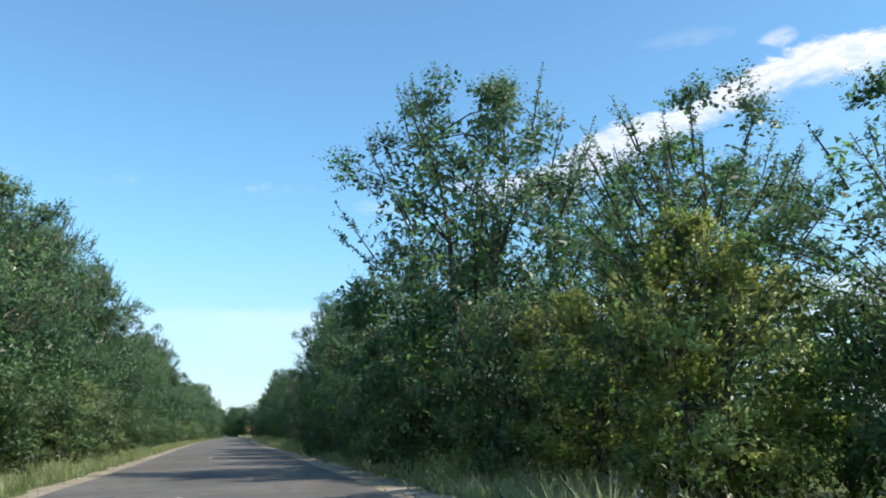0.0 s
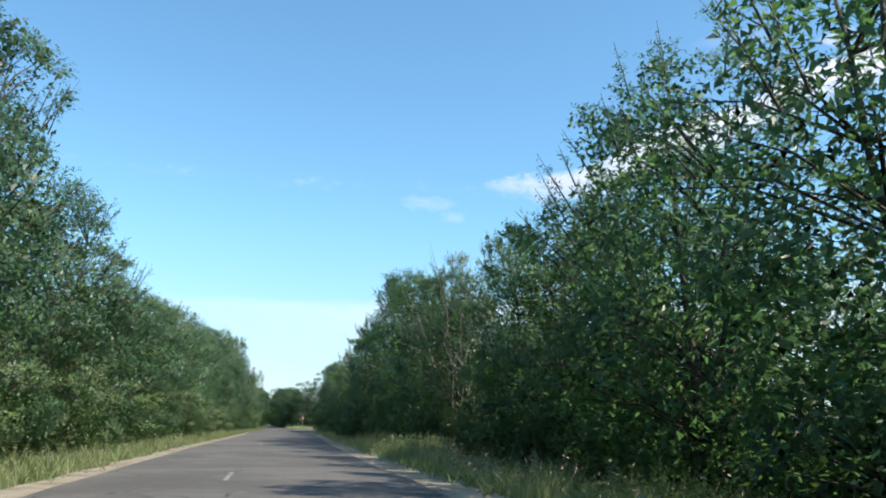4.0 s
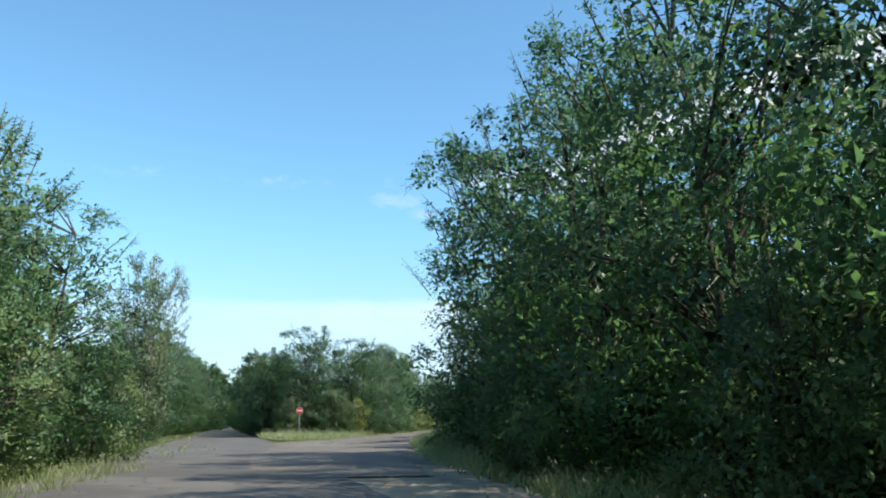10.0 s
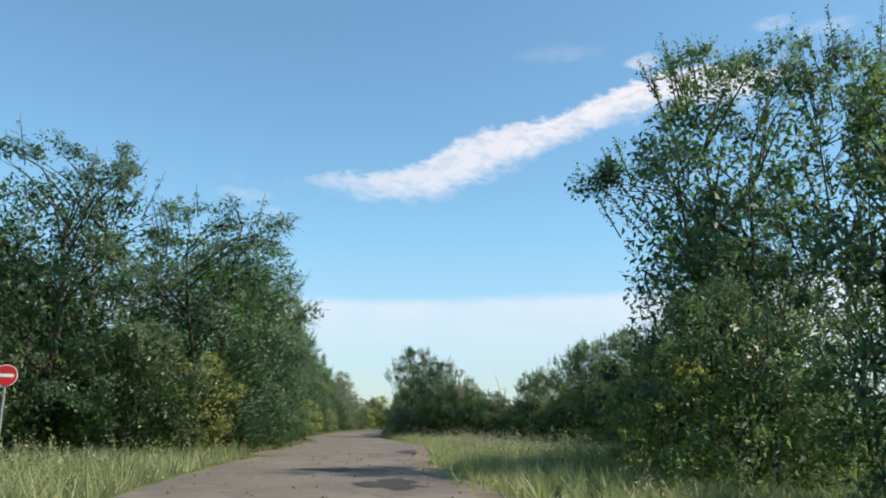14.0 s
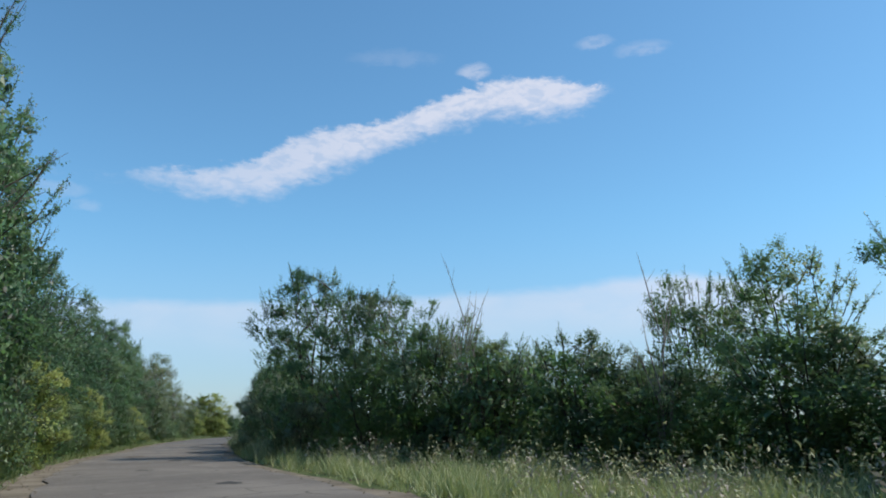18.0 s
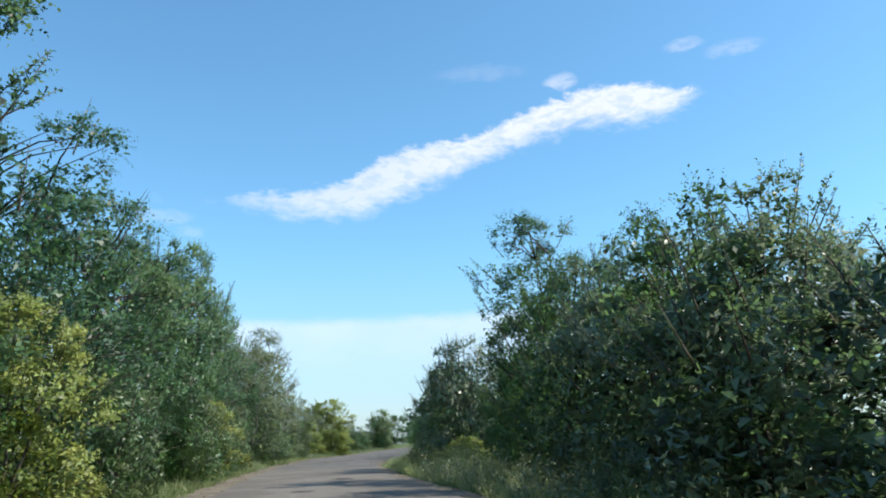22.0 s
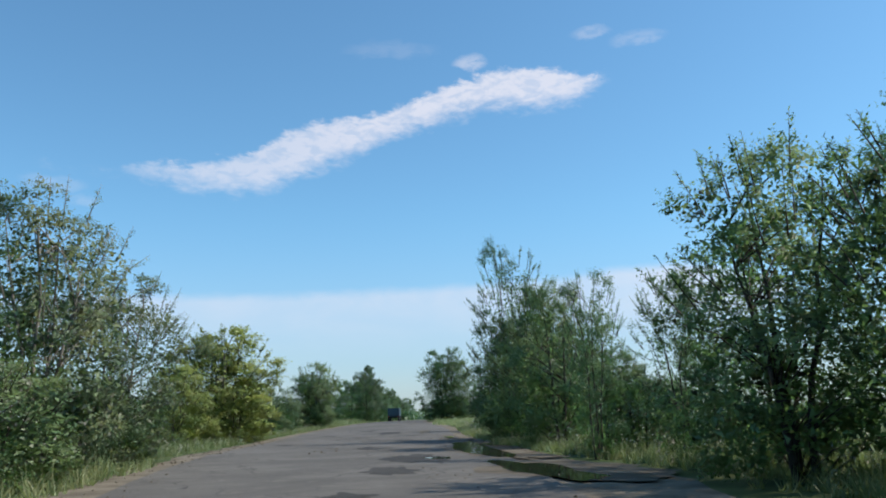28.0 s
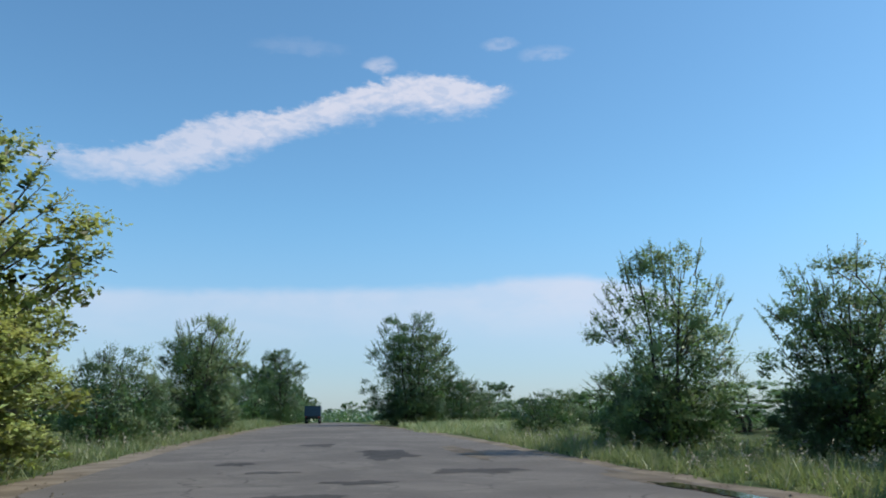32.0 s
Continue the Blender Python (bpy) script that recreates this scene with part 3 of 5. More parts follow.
kind("poplar", "slim dark poplar in the distance", "tree", 1, height=14.0, width=3.4, shape="spire", leaf_mat=M_BROAD, bark_mat=M_BARK,
     n_leaf=4200, leaf_len=0.25, leaf_wid=0.16, clumps=130, clump_r=0.6, base=0.02, shoots=6, core=16, fill=800, stems=1, name="poplar_tree")
kind("far", "distant broadleaf tree in the belt behind the road", "tree", 4, height=8.0, width=7.0, shape="dome", leaf_mat=M_BROAD, bark_mat=M_BARK,
     n_leaf=2600, leaf_len=0.27, leaf_wid=0.19, clumps=60, clump_r=0.95, base=0.02, shoots=14, core=14, fill=1100, stems=2, name="far_tree")

plant_rng = random.Random(7)


def plant_at(x, y, h, w, key, z=0.0):
    """One more tree of that kind at x, y: h metres high, w metres wide."""
    row = KINDS[key]
    slot = min(row, key=lambda r: (r[4], plant_rng.random()))
    slot[4] += 1
    ob, w0, h0, used = slot[:4]
    m = Matrix.LocRotScale((x, y, z - 0.04), Euler((0, 0, plant_rng.uniform(0, 6.28))), (1.1 * w / w0, 1.1 * w / w0, h / h0))
    if used:
        copy_thing(ob, m @ Matrix.Diagonal((1 / ob.scale[0], 1 / ob.scale[1], 1 / ob.scale[2], 1)))
    else:
        ob.matrix_basis = m
        slot[3] = True


def plant(rows, key):
    for s, lat, h, w in rows:
        p = along(s + 60, lat)
        plant_at(p.x, p.y, h, w, key, float(rise(s)))


# right side, up to the fork
plant(((24, 7.5, 12, 8.5), (33, 8.4, 9.8, 6.6), (42, 7.8, 9.4, 6.4), (57, 8, 10, 6.4), (66, 8.6, 11.5, 6.5), (17, 11, 8.0, 5.5), (108, 9.2, 8, 5.4), (113, 8.8, 8, 5.4),
       (118, 8.8, 8.6, 5.4), (127.5, 8.8, 7.4, 5.2), (125.5, 12.4, 6.6, 5.0), (131, 8.8, 9.2, 6), (137, 8.4, 9.8, 6), (147, 8.9, 12, 7.2), (159, 8, 10, 6.4), (184, 9.0, 8, 4.8), (199, 8, 7.6, 5.4), (232, 10.6, 9, 6.4), (240, 10.8, 9, 6.4), (246, 11.6, 7.6, 5.8), (117.5, 11.6, 8.2, 5)), "broad")
plant(((50, 7, 9.5, 6.4), (62, 7.4, 8.5, 6), (91, 7.2, 8, 6), (97, 7.2, 8.4, 6), (103, 7.6, 8.2, 5.6), (142, 8.3, 10.6, 6.2), (154, 7.3, 8.5, 5.4),
       (166, 7.5, 8, 5.6), (172, 8, 8, 5.4), (194, 7.5, 7.8, 5.6), (205, 7.2, 8.2, 5.6), (211, 7.2, 10, 5.8), (217, 7, 10, 6.2), (223, 7.2, 10.5, 6.6), (230, 7.6, 11.5, 7.4),
       (237, 7.8, 12, 8), (248.4, 9.9, 9.0, 6.2), (253, 11.2, 9.4, 5.6)), "acacia")
plant(((9, 9.6, 6.4, 4.6), (13, 8.2, 7.2, 4.6), (186, 8.5, 9, 4)), "sparse")
plant(((180, 7.5, 10.4, 4.8),), "open_yellow")
plant(((11.5, 7.2, 4.6, 3.6), (16, 7.6, 4.4, 3.6), (178, 6.6, 5.4, 3.4), (188, 5.6, 1.7, 2.6), (250.6, 7.4, 2.6, 3.0), (254, 8.0, 2.4, 2.8), (257.5, 8.6, 2.2, 2.6)), "yellow")
plant(((204.6, 6.5, 3.2, 2.6), (201.6, 7.0, 4.2, 2.2), (208.5, 6.6, 2.4, 2.2), (165.4, 7.0, 3.0, 2.4)), "light")
plant(((73, 8.2, 5.2, 5), (78.5, 8.0, 6.2, 5.4), (84, 7.8, 6.6, 5.2), (189, 7.2, 6.6, 5.2), (195, 7.4, 6.2, 4.8)), "silver")
plant(((9.4, 9.4, 3.4, 3.4), (12.6, 11.2, 4.2, 4.2), (7.2, 10.4, 3.6, 3.4), (30, 5.9, 4.2, 3.8), (20, 6.8, 4.6, 4.2), (175, 7.2, 6, 4.8), (38, 5.8, 3.4, 3.6), (46, 5.6, 3.4, 3.4), (241, 6.8, 3.6, 4),
       (245, 7.6, 3.2, 4), (151, 5.9, 3.4, 3.6), (213, 5.6, 3.2, 3.2), (226, 5.8, 3.6, 3.6), (54, 6, 3.2, 3.4), (162, 6, 3.2, 3.6)), "bush")
plant(((124.8, 7.9, 8.9, 4.6),), "dry")
# a second rank behind, that closes the wood
plant(((28, 12.6, 9.6, 6.4), (36, 12.4, 9.2, 6.4), (45, 12, 9, 6.2), (54, 12, 8.6, 6), (155, 12, 9.2, 6.2), (162, 11.8, 8.8, 6), (168, 12, 7.6, 5.6), (213, 11.6, 9, 6), (220, 11.8, 9.4, 6.2),
       (227, 12.2, 9.6, 6.4), (234, 12.8, 9.6, 6.4)), "broad")
for k in range(38):
    if k > 2:
        plant(((4 + k * 6.6, 14.5 + plant_rng.uniform(-1.5, 2), plant_rng.uniform(5, 6.6), 8),), "far")
    plant(((0 + k * 6.6, -16 + plant_rng.uniform(-1.5, 2), plant_rng.uniform(7, 9), 8),), "far")
for k in range(37):
    if k > 2:
        plant(((2 + k * 6.6, 11.8 + plant_rng.uniform(-0.5, 0.8), plant_rng.uniform(3.6, 4.8), 6.4),), "far")
# left side, up to the fork: (station, height)
LEFT_TOPS = ((20, 9.2), (31, 9.8), (45, 13.2), (62, 13), (71, 9), (85, 10.6), (103, 12.6), (125, 10.6), (133, 9), (146, 9.2), (160, 10.4), (180, 10.6), (195, 12.4), (213, 13), (221, 10.4), (231, 9.2), (246, 8.6))
for k in range(38):
    s = 22 + k * 5.75
    h = float(np.interp(s, *zip(*LEFT_TOPS))) + plant_rng.uniform(-0.7, 0.7)
    plant(((s, -9.9 + plant_rng.uniform(-0.6, 0.6), h, 7.2),), ("broad", "acacia", "broad")[k % 3])
    if k % 2:
        plant(((s + 3, -8.0 + plant_rng.uniform(-0.4, 0.4), plant_rng.uniform(3, 4.8), 4.4),), "bush" if k % 4 == 1 else "light")
plant(((103, -9.0, 12.4, 6.6), (210, -8.2, 13, 6.4)), "broad")
# the fork: the wedge between the two roads, and the main road's rows beyond
for x, y, h, w, key in ((3.9, 294, 9, 6.4, "broad"), (7.8, 290.8, 11.2, 7.4, "acacia"), (13.4, 293.8, 10.2, 7.8, "acacia"), (8.6, 299, 10, 7, "acacia"), (6.0, 288.4, 4, 4.4, "bush"),
                        (10.6, 289.2, 4.6, 4.6, "bush"), (12.6, 291.2, 3.8, 3.4, "yellow"), (-4.8, 261, 12.2, 5.0, "willow"), (-10, 262, 6.4, 5.6, "bush"), (-9.5, 270, 7.2, 6, "broad"),
                        (-11, 245, 8.5, 6, "acacia")):
    plant_at(x, y, h, w, key)
for k in range(9):
    y = 279 + 9 * k
    plant_at(-7.2 + plant_rng.uniform(-0.5, 0.5), y, 9.2 + 0.25 * k + plant_rng.uniform(-0.8, 1.2), 8.0, "broad" if k % 2 else "acacia")
    plant_at(4.4 + plant_rng.uniform(-0.5, 0.5), y + 24, 9.4 + 0.2 * k + plant_rng.uniform(-1, 1.2), 8.0, "acacia" if k % 2 else "broad")
for k in range(8):
    plant_at(-5.6, 364 + 14 * k, 12.5, 9, "far")
    plant_at(2.4, 376 + 14 * k, 12.5, 9, "far")
# side road, left row
plant(((297, -6.8, 9.4, 5.6), (303, -6.6, 9.6, 5.6), (330, -6.6, 11.8, 6.6), (337, -6.8, 11.4, 6.6), (351, -7.2, 10.4, 6.4), (357, -7.3, 9.4, 6.4), (370, -7.6, 8.6, 6.2), (384, -7.7, 11, 6.2),
       (391, -7.7, 12, 6.4), (377, -8, 8.8, 6.2)), "broad")
plant(((309, -6.6, 10.6, 5.6), (316, -6.5, 11.4, 5.8), (323, -6.5, 11.6, 6.4), (344, -6.8, 11, 6.4), (364, -7.4, 9.2, 6.4), (398, -7.9, 10.8, 6.2)), "acacia")
plant(((306, -5, 3.4, 3.4), (319, -5, 3.6, 3.4), (333, -4.9, 3.8, 3.6), (347, -5.2, 3.6, 3.4), (354, -5.4, 3.4, 3.4), (367, -5.4, 3.4, 3.4), (380, -5.2, 3.6, 3.4), (394, -5.4, 3.6, 3.4)), "bush")
plant(((340, -5, 4.2, 3.4), (360, -5.4, 4, 3.4), (387, -5.4, 3.6, 3.4)), "yellow")
plant(((405, -7.6, 9.8, 6.2), (412, -6.4, 10.6, 7.6), (418, -7, 10.5, 6.4)), "willow")
plant(((435, -7, 8.2, 5.8), (442, -6.6, 6.8, 5.2), (428, -9, 7.4, 5.6)), "willow")
plant(((424, -6.2, 3.2, 4.4), (431, -6.8, 3, 4.4), (441, -7.2, 3, 4.4), (446, -8.4, 2.6, 4), (455, -9.5, 2.6, 4)), "bush")
for k in range(16):
    plant(((296 + k * 10, -14 + plant_rng.uniform(-1, 2), plant_rng.uniform(6, 8), 8),), "far")
# side road, right side
plant(((261, 11.4, 10.4, 6.6), (281, 11.8, 12.0, 6.8), (287, 13.6, 8, 4.6)), "broad")
plant(((264, 9.8, 3.4, 4.2), (271, 10.4, 4.2, 4.4), (276, 9.8, 4.4, 4.4), (300, 14.6, 4.6, 5), (305.5, 14.2, 5.2, 4.8), (311, 13.4, 4.4, 4.6), (319.5, 12.4, 3.6, 4.4), (323.2, 11.2, 2.7, 4.2), (326.2, 10.8, 4.0, 4.4), (330, 10.2, 4.2, 4.6),
       (334, 9.2, 4.8, 4.4), (338.5, 8.2, 4.4, 4.4), (379.5, 8.8, 5.0, 4.2), (383, 9.6, 5.4, 4.4),
       (287, 14, 3.6, 5), (294, 15, 3.8, 5.4)), "bush")
plant(((311, 13, 3.2, 5.4), (318, 13.5, 3.0, 5.4), (325, 13, 3.0, 5.4), (332, 12, 3.4, 5.4), (305, 14, 3.6, 5.4), (400, 8.4, 2.4, 4), (406, 10.4, 2.6, 4.6), (414, 9.8, 3, 4.4), (437, 11.4, 2.8, 3.8)), "bush")
plant(((415, 16.5, 8.4, 6.5),), "willow")
plant(((346.4, 7.0, 9.2, 5.6), (314, 16.4, 7.4, 5.6), (310.5, 17.5, 7.6, 5.6)), "broad")
plant(((280, 15.0, 12.2, 5.2), (284, 13.8, 8.4, 3.6), (316.8, 13.8, 6.3, 3.4), (337.2, 9.8, 6.5, 4.0)), "sparse")
plant(((424, 12.4, 6.8, 4.6), (460, 12.4, 7.6, 4.8), (464, 13.4, 6, 4.6)), "broad")
plant(((267.5, 8.5, 6.4, 4.0), (324.6, 13.9, 5.4, 3.4), (341.6, 9.0, 7.6, 3.8), (334.6, 10.4, 5.4, 3.6), (356.6, 6.6, 5.1, 3.6), (367.2, 6.9, 6.1, 4.2), (371.0, 8.2, 5.8, 4.2), (376.8, 8.4, 4.7, 3.8), (418, 12.8, 6.5, 4.4), (437.5, 14.5, 4.2, 3.6)), "maple")
plant(((435.0, 9.2, 5.7, 1.9), (457.2, 10.8, 11.2, 4.4), (431.8, 10.6, 5.2, 2.6), (437.6, 10.4, 4.6, 1.8)), "sparse")
plant(((373.6, 7.8, 9.4, 4.6),), "tall")
plant(((343, 6.4, 3.0, 3.4), (351, 5.8, 3.4, 4.0), (354.5, 5.9, 4.0, 4.2), (359, 6.2, 4.8, 4.4), (362.4, 6.8, 5.4, 4.4), (386.2, 7.2, 6.5, 5.2), (391, 7.2, 5.6, 5.0), (327, 12.6, 3.6, 4.4), (331.5, 11.8, 4.2, 4.4), (366, 10.2, 4.2, 4.2), (362.6, 10.0, 4.2, 4.2), (370.5, 11.4, 3.8, 4.2)), "silver")
plant(((424.9, 9.7, 6.6, 4.8), (420.9, 10.1, 6.4, 4.4), (428.3, 11.5, 5.6, 4.4), (482.6, 13.6, 7.6, 5.2), (484.2, 14.6, 5.4, 4.4), (476, 16.6, 6.2, 4.8), (509, -7.6, 7.6, 5.8), (445.0, 10.8, 6.9, 4.8), (449, 11.4, 5.2, 4.6), (454, 11.0, 5.4, 4.2), (456.8, 10.4, 6.8, 4.8), (459.5, 12.6, 8.4, 4.8), (321.2, 13.9, 5.6, 3.8), (313.5, 14.6, 6.8, 4.4)), "light")
# lower growth that closes the lone trees round the last bend
plant(((532, 8.6, 8.6, 6.6), (509.8, -8, 6.4, 4.8), (476.6, 17, 5, 4.4), (470.6, 18, 4.8, 4.4)), "maple")
plant(((483, 13.4, 2.6, 4.2), (531, 6.8, 3.2, 5.2), (509, -7, 2.8, 4.2), (477, 16.6, 2.4, 4.2), (471, 17.4, 2.4, 4.2), (536, 10, 3.6, 5)), "bush")
plant(((472.8, -9.2, 6.6, 6.6),), "yellow")
# round the last bend
plant(((471, 18.4, 6, 4.6), (531, 7.8, 10.4, 8), (514, -8, 6, 4.4), (552, -5.8, 8.6, 6)), "broad")
plant(((536, 13, 5, 5.4), (492, -9.0, 4.4, 4.4), (500, -9.2, 3.6, 4), (466, 19.6, 5.4, 4.4), (489, 14.4, 3.6, 4.6), (500, 13, 2.6, 4.6), (543, 16, 4, 6)), "bush")
plant(((279.5, 9.2, 3.2, 2.6), (385.5, 6.0, 1.5, 2.2), (382, 6.5, 1.6, 2.2), (390.5, 5.6, 1.3, 2.0)), "yellow")
plant(((472, -8.7, 8.2, 8.2), (464, -9.8, 5, 4.4), (470.6, -7.4, 3.8, 5.0), (475.4, -8.0, 4.2, 4.6)), "yellow")
plant(((481, -10.5, 5, 4.8),), "dry")
plant(((330, 9.2, 6.3, 0.8), (331.4, 9.6, 5.8, 0.7), (379.5, 8.5, 7.4, 1.0), (380.6, 9.0, 7.0, 0.8), (322, 10.6, 4.8, 0.7)), "stems")
for k in range(14):
    plant(((474 + k * 8, 27 + plant_rng.uniform(-2, 4), plant_rng.uniform(2.4, 3.8), 8), (470 + k * 8, -19 - plant_rng.uniform(0, 5), plant_rng.uniform(2.6, 4.2), 8)), "far")
for k in range(12):
    plant(((790 + 8 * (k % 3), -44 + 8 * k, plant_rng.uniform(5, 9), 9),), "far")
plant(((604, -9, 9.5, 3.2), (640, -14, 15, 3.8), (652, -17, 13, 3.4)), "poplar")
for k in range(20):
    s = 556 + 13 * k
    plant(((s, -10 - plant_rng.uniform(0, 6), plant_rng.uniform(6, 10), 8), (s + 6, 17 + plant_rng.uniform(0, 8), plant_rng.uniform(4, 8), 8)), "far")

# patterns that were not planted
for row in KINDS.values():
    for t, wide, high, used, count in row:
        if not used:
            for ob in (*t.children, t):
                bpy.data.objects.remove(ob)

# ---------------------------------------------------------------- ground, roads


def strip(name, spans, lats, z, mat, label, wob=0.25, seed=1):
    """A band along the way: spans are stations, lats gives (left, right) at a station."""
    v, f = [], []
    for k, s in enumerate(spans):
        a, b = lats(s)
        a += wob * (noise.noise((s * 0.35, seed, 0)) + 0.6 * noise.noise((s * 1.3, seed, 3)))
        b += wob * (noise.noise((s * 0.35, seed, 7)) + 0.6 * noise.noise((s * 1.3, seed, 9)))
        for i in range(5):
            p = along(s + 60, a + (b - a) * i / 4)
            v.append((p.x, p.y, z + float(rise(s))))
        if k:
            for i in range(4):
                f.append((5 * k - 5 + i, 5 * k - 4 + i, 5 * k + 1 + i, 5 * k + i))
    return tagged(mesh_object(name, v, f, mat), label, "road", kind="structure")


def lerp_rows(rows, s):
    xs = [r[0] for r in rows]
    return tuple(float(np.interp(s, xs, [r[k] for r in rows])) for k in (1, 2))


def road_material(name, dark, light, dusty):
    m, net, bsdf, out = material(name)
    place = net.n.new("ShaderNodeTexCoord")
    o = place.outputs["Object"]
    wide = net.noise(o, 0.22, 5.0, 0.6, 0.6)
    mid = net.noise(o, 1.6, 5.0, 0.65, 0.5)
    grit = net.noise(o, 55.0, 3.0, 0.6)
    c = net.mix(net.step(wide, 0.36, 0.66), dark, light)
    c = net.mix(net.step(mid, 0.56, 0.74, 0.0, 0.7), c, dusty)
    crack = net.n.new("ShaderNodeTexVoronoi")
    crack.feature = "DISTANCE_TO_EDGE"
    warp = net.n.new("ShaderNodeVectorMath")
    net.l.new(o, warp.inputs[0])
    nz = net.n.new("ShaderNodeTexNoise")
    net.l.new(o, nz.inputs["Vector"])
    nz.inputs["Scale"].default_value = 0.8
    net.l.new(nz.outputs[1], warp.inputs[1])
    net.l.new(warp.outputs[0], crack.inputs["Vector"])
    crack.inputs["Scale"].default_value = 0.42
    line = net.math("MULTIPLY", net.step(crack.outputs["Distance"], 0.0, 0.02, 1.0, 0.0), net.step(wide, 0.4, 0.6))
    c = net.mix(net.math("MULTIPLY", line, 0.75), c, (0.03, 0.028, 0.026))
    c = net.mix(0.5, c, net.mix(grit, (0.2, 0.2, 0.2), (0.8, 0.8, 0.8)), "OVERLAY")
    net.l.new(c, bsdf.inputs["Base Color"])
    bsdf.inputs["Roughness"].default_value = 0.9
    bsdf.inputs["Specular IOR Level"].default_value = 0.2
    bp = net.n.new("ShaderNodeBump")
    bp.inputs["Strength"].default_value, bp.inputs["Distance"].default_value = 0.5, 0.012
    net.l.new(net.math("ADD", grit, net.math("MULTIPLY", mid, 0.8)), bp.inputs["Height"])
    net.l.new(bp.outputs[0], bsdf.inputs["Normal"])
    return m


M_ROAD = road_material("asphalt", (0.100, 0.093, 0.087), (0.146, 0.136, 0.126), (0.195, 0.18, 0.16))
M_WORN = road_material("worn_asphalt", (0.104, 0.094, 0.085), (0.15, 0.136, 0.122), (0.205, 0.183, 0.158))
M_PATCH = road_material("dark_asphalt", (0.045, 0.042, 0.040), (0.07, 0.064, 0.058), (0.10, 0.09, 0.08))
M_MUD = rough_material("damp_mud", (0.085, 0.068, 0.05), (0.15, 0.125, 0.095), 0.8, 0.8, 0.8, 12.0)
M_OLD = road_material("old_asphalt", (0.128, 0.112, 0.098), (0.19, 0.167, 0.144), (0.275, 0.238, 0.196))
M_DUST = rough_material("dusty_gravel", (0.216, 0.180, 0.135), (0.324, 0.279, 0.216), 1.2, 0.95, 0.6, 25.0)
M_SOIL = rough_material("meadow_soil", (0.048, 0.072, 0.026), (0.10, 0.115, 0.045), 0.5, 0.95, 0.8, 9.0)
M_SAND = rough_material("trodden_sand", (0.128, 0.106, 0.081), (0.212, 0.178, 0.136), 0.9, 0.95, 0.7, 18.0)
M_WATER, net_w, bs_w, _ = material("puddle_water")
bs_w.inputs["Base Color"].default_value = (0.03, 0.027, 0.022, 1)
bs_w.inputs["Roughness"].default_value = 0.04
bs_w.inputs["Specular IOR Level"].default_value = 0.6

g = 3000.0
tagged(mesh_object("ground", [(-g, -g, -0.06), (g, -g, -0.06), (g, g, -0.06), (-g, g, -0.06)], [(0, 1, 2, 3)], M_SOIL), "grassy flat ground reaching the horizon", "ground", kind="structure")
strip("rising_ground", list(np.arange(460, 900, 4.0)), lambda s: (-70, 80), -0.055, M_SOIL, "rough grassy ground rising gently beyond the bend", 0.0)
strip("main_shoulder", list(np.arange(-58, 262, 2.0)), lambda s: (-4.9, 4.5), -0.035, M_DUST, "pale dusty gravel shoulder of the main road", 0.35, 2)
strip("side_shoulder", list(np.arange(232, 560, 2.0)), lambda s: lerp_rows(((232, -4.6, 4.6), (262, -5.6, 5.6), (290, -4.2, 4.0), (405, -4.2, 3.8), (415, -4.2, 4.6), (426, -4.8, 8.0), (455, -5.4, 9.3), (474, -5.9, 9.2), (490, -6.3, 9.2), (512, -5.8, 7.6), (530, -4.6, 5.0), (560, -4.4, 4.6)), s), -0.030,
      M_SAND, "pale dusty shoulder of the worn side road", 0.6, 3)
strip("side_road_far", list(np.arange(398, 640, 2.0)), lambda s: lerp_rows(((398, -3.1, 3.3), (420, -3.3, 4.2), (436, -3.9, 6.8), (452, -4.2, 8.0), (474, -4.7, 8.3), (490, -5.0, 8.2), (512, -4.6, 6.4), (530, -3.8, 4.2), (640, -3.4, 3.4)), s), 0.006,
      M_WORN, "darker patched asphalt of the side road", 0.22, 4)
strip("side_road", list(np.arange(226, 400, 2.0)), lambda s: lerp_rows(((226, -1.0, 3.2), (240, -2.8, 3.6), (262, -4.2, 4.2), (290, -3.2, 3.3), (400, -3.1, 3.3), (430, -3.4, 4.2), (640, -3.4, 3.4)), s), 0.006,
      M_OLD, "worn cracked asphalt side road with patches", 0.22, 4)
v, f = [], []
for k, y in enumerate(np.arange(-58.0, 700.0, 3.0)):
    mid = along(y + 60, 0).x if y < 190 else 1.2 - (y - 190) * 0.012
    for i in range(5):
        v.append((mid - 4.1 + 7.4 * i / 4 + 0.16 * noise.noise((y * 0.4, i * 0.1, 2)) * (i in (0, 4)), y, 0.0))
    if k:
        f += [(5 * k - 5 + i, 5 * k - 4 + i, 5 * k + 1 + i, 5 * k + i) for i in range(4)]
tagged(mesh_object("main_road", v, f, M_ROAD), "grey asphalt country road", "road", kind="structure")

# ---------------------------------------------------------------- verges: grass and weeds
grass_rng = np.random.default_rng(11)


def along_many(s, lat):
    k = np.clip(np.searchsorted(RUN, s + 60) - 1, 0, len(RUN) - 2)
    u = (WAY_A[k + 1] - WAY_A[k]) / (RUN[k + 1] - RUN[k])[:, None]
    p = WAY_A[k] + (s + 60 - RUN[k])[:, None] * u
    return p + lat[:, None] * np.stack([u[:, 1], -u[:, 0]], axis=1)


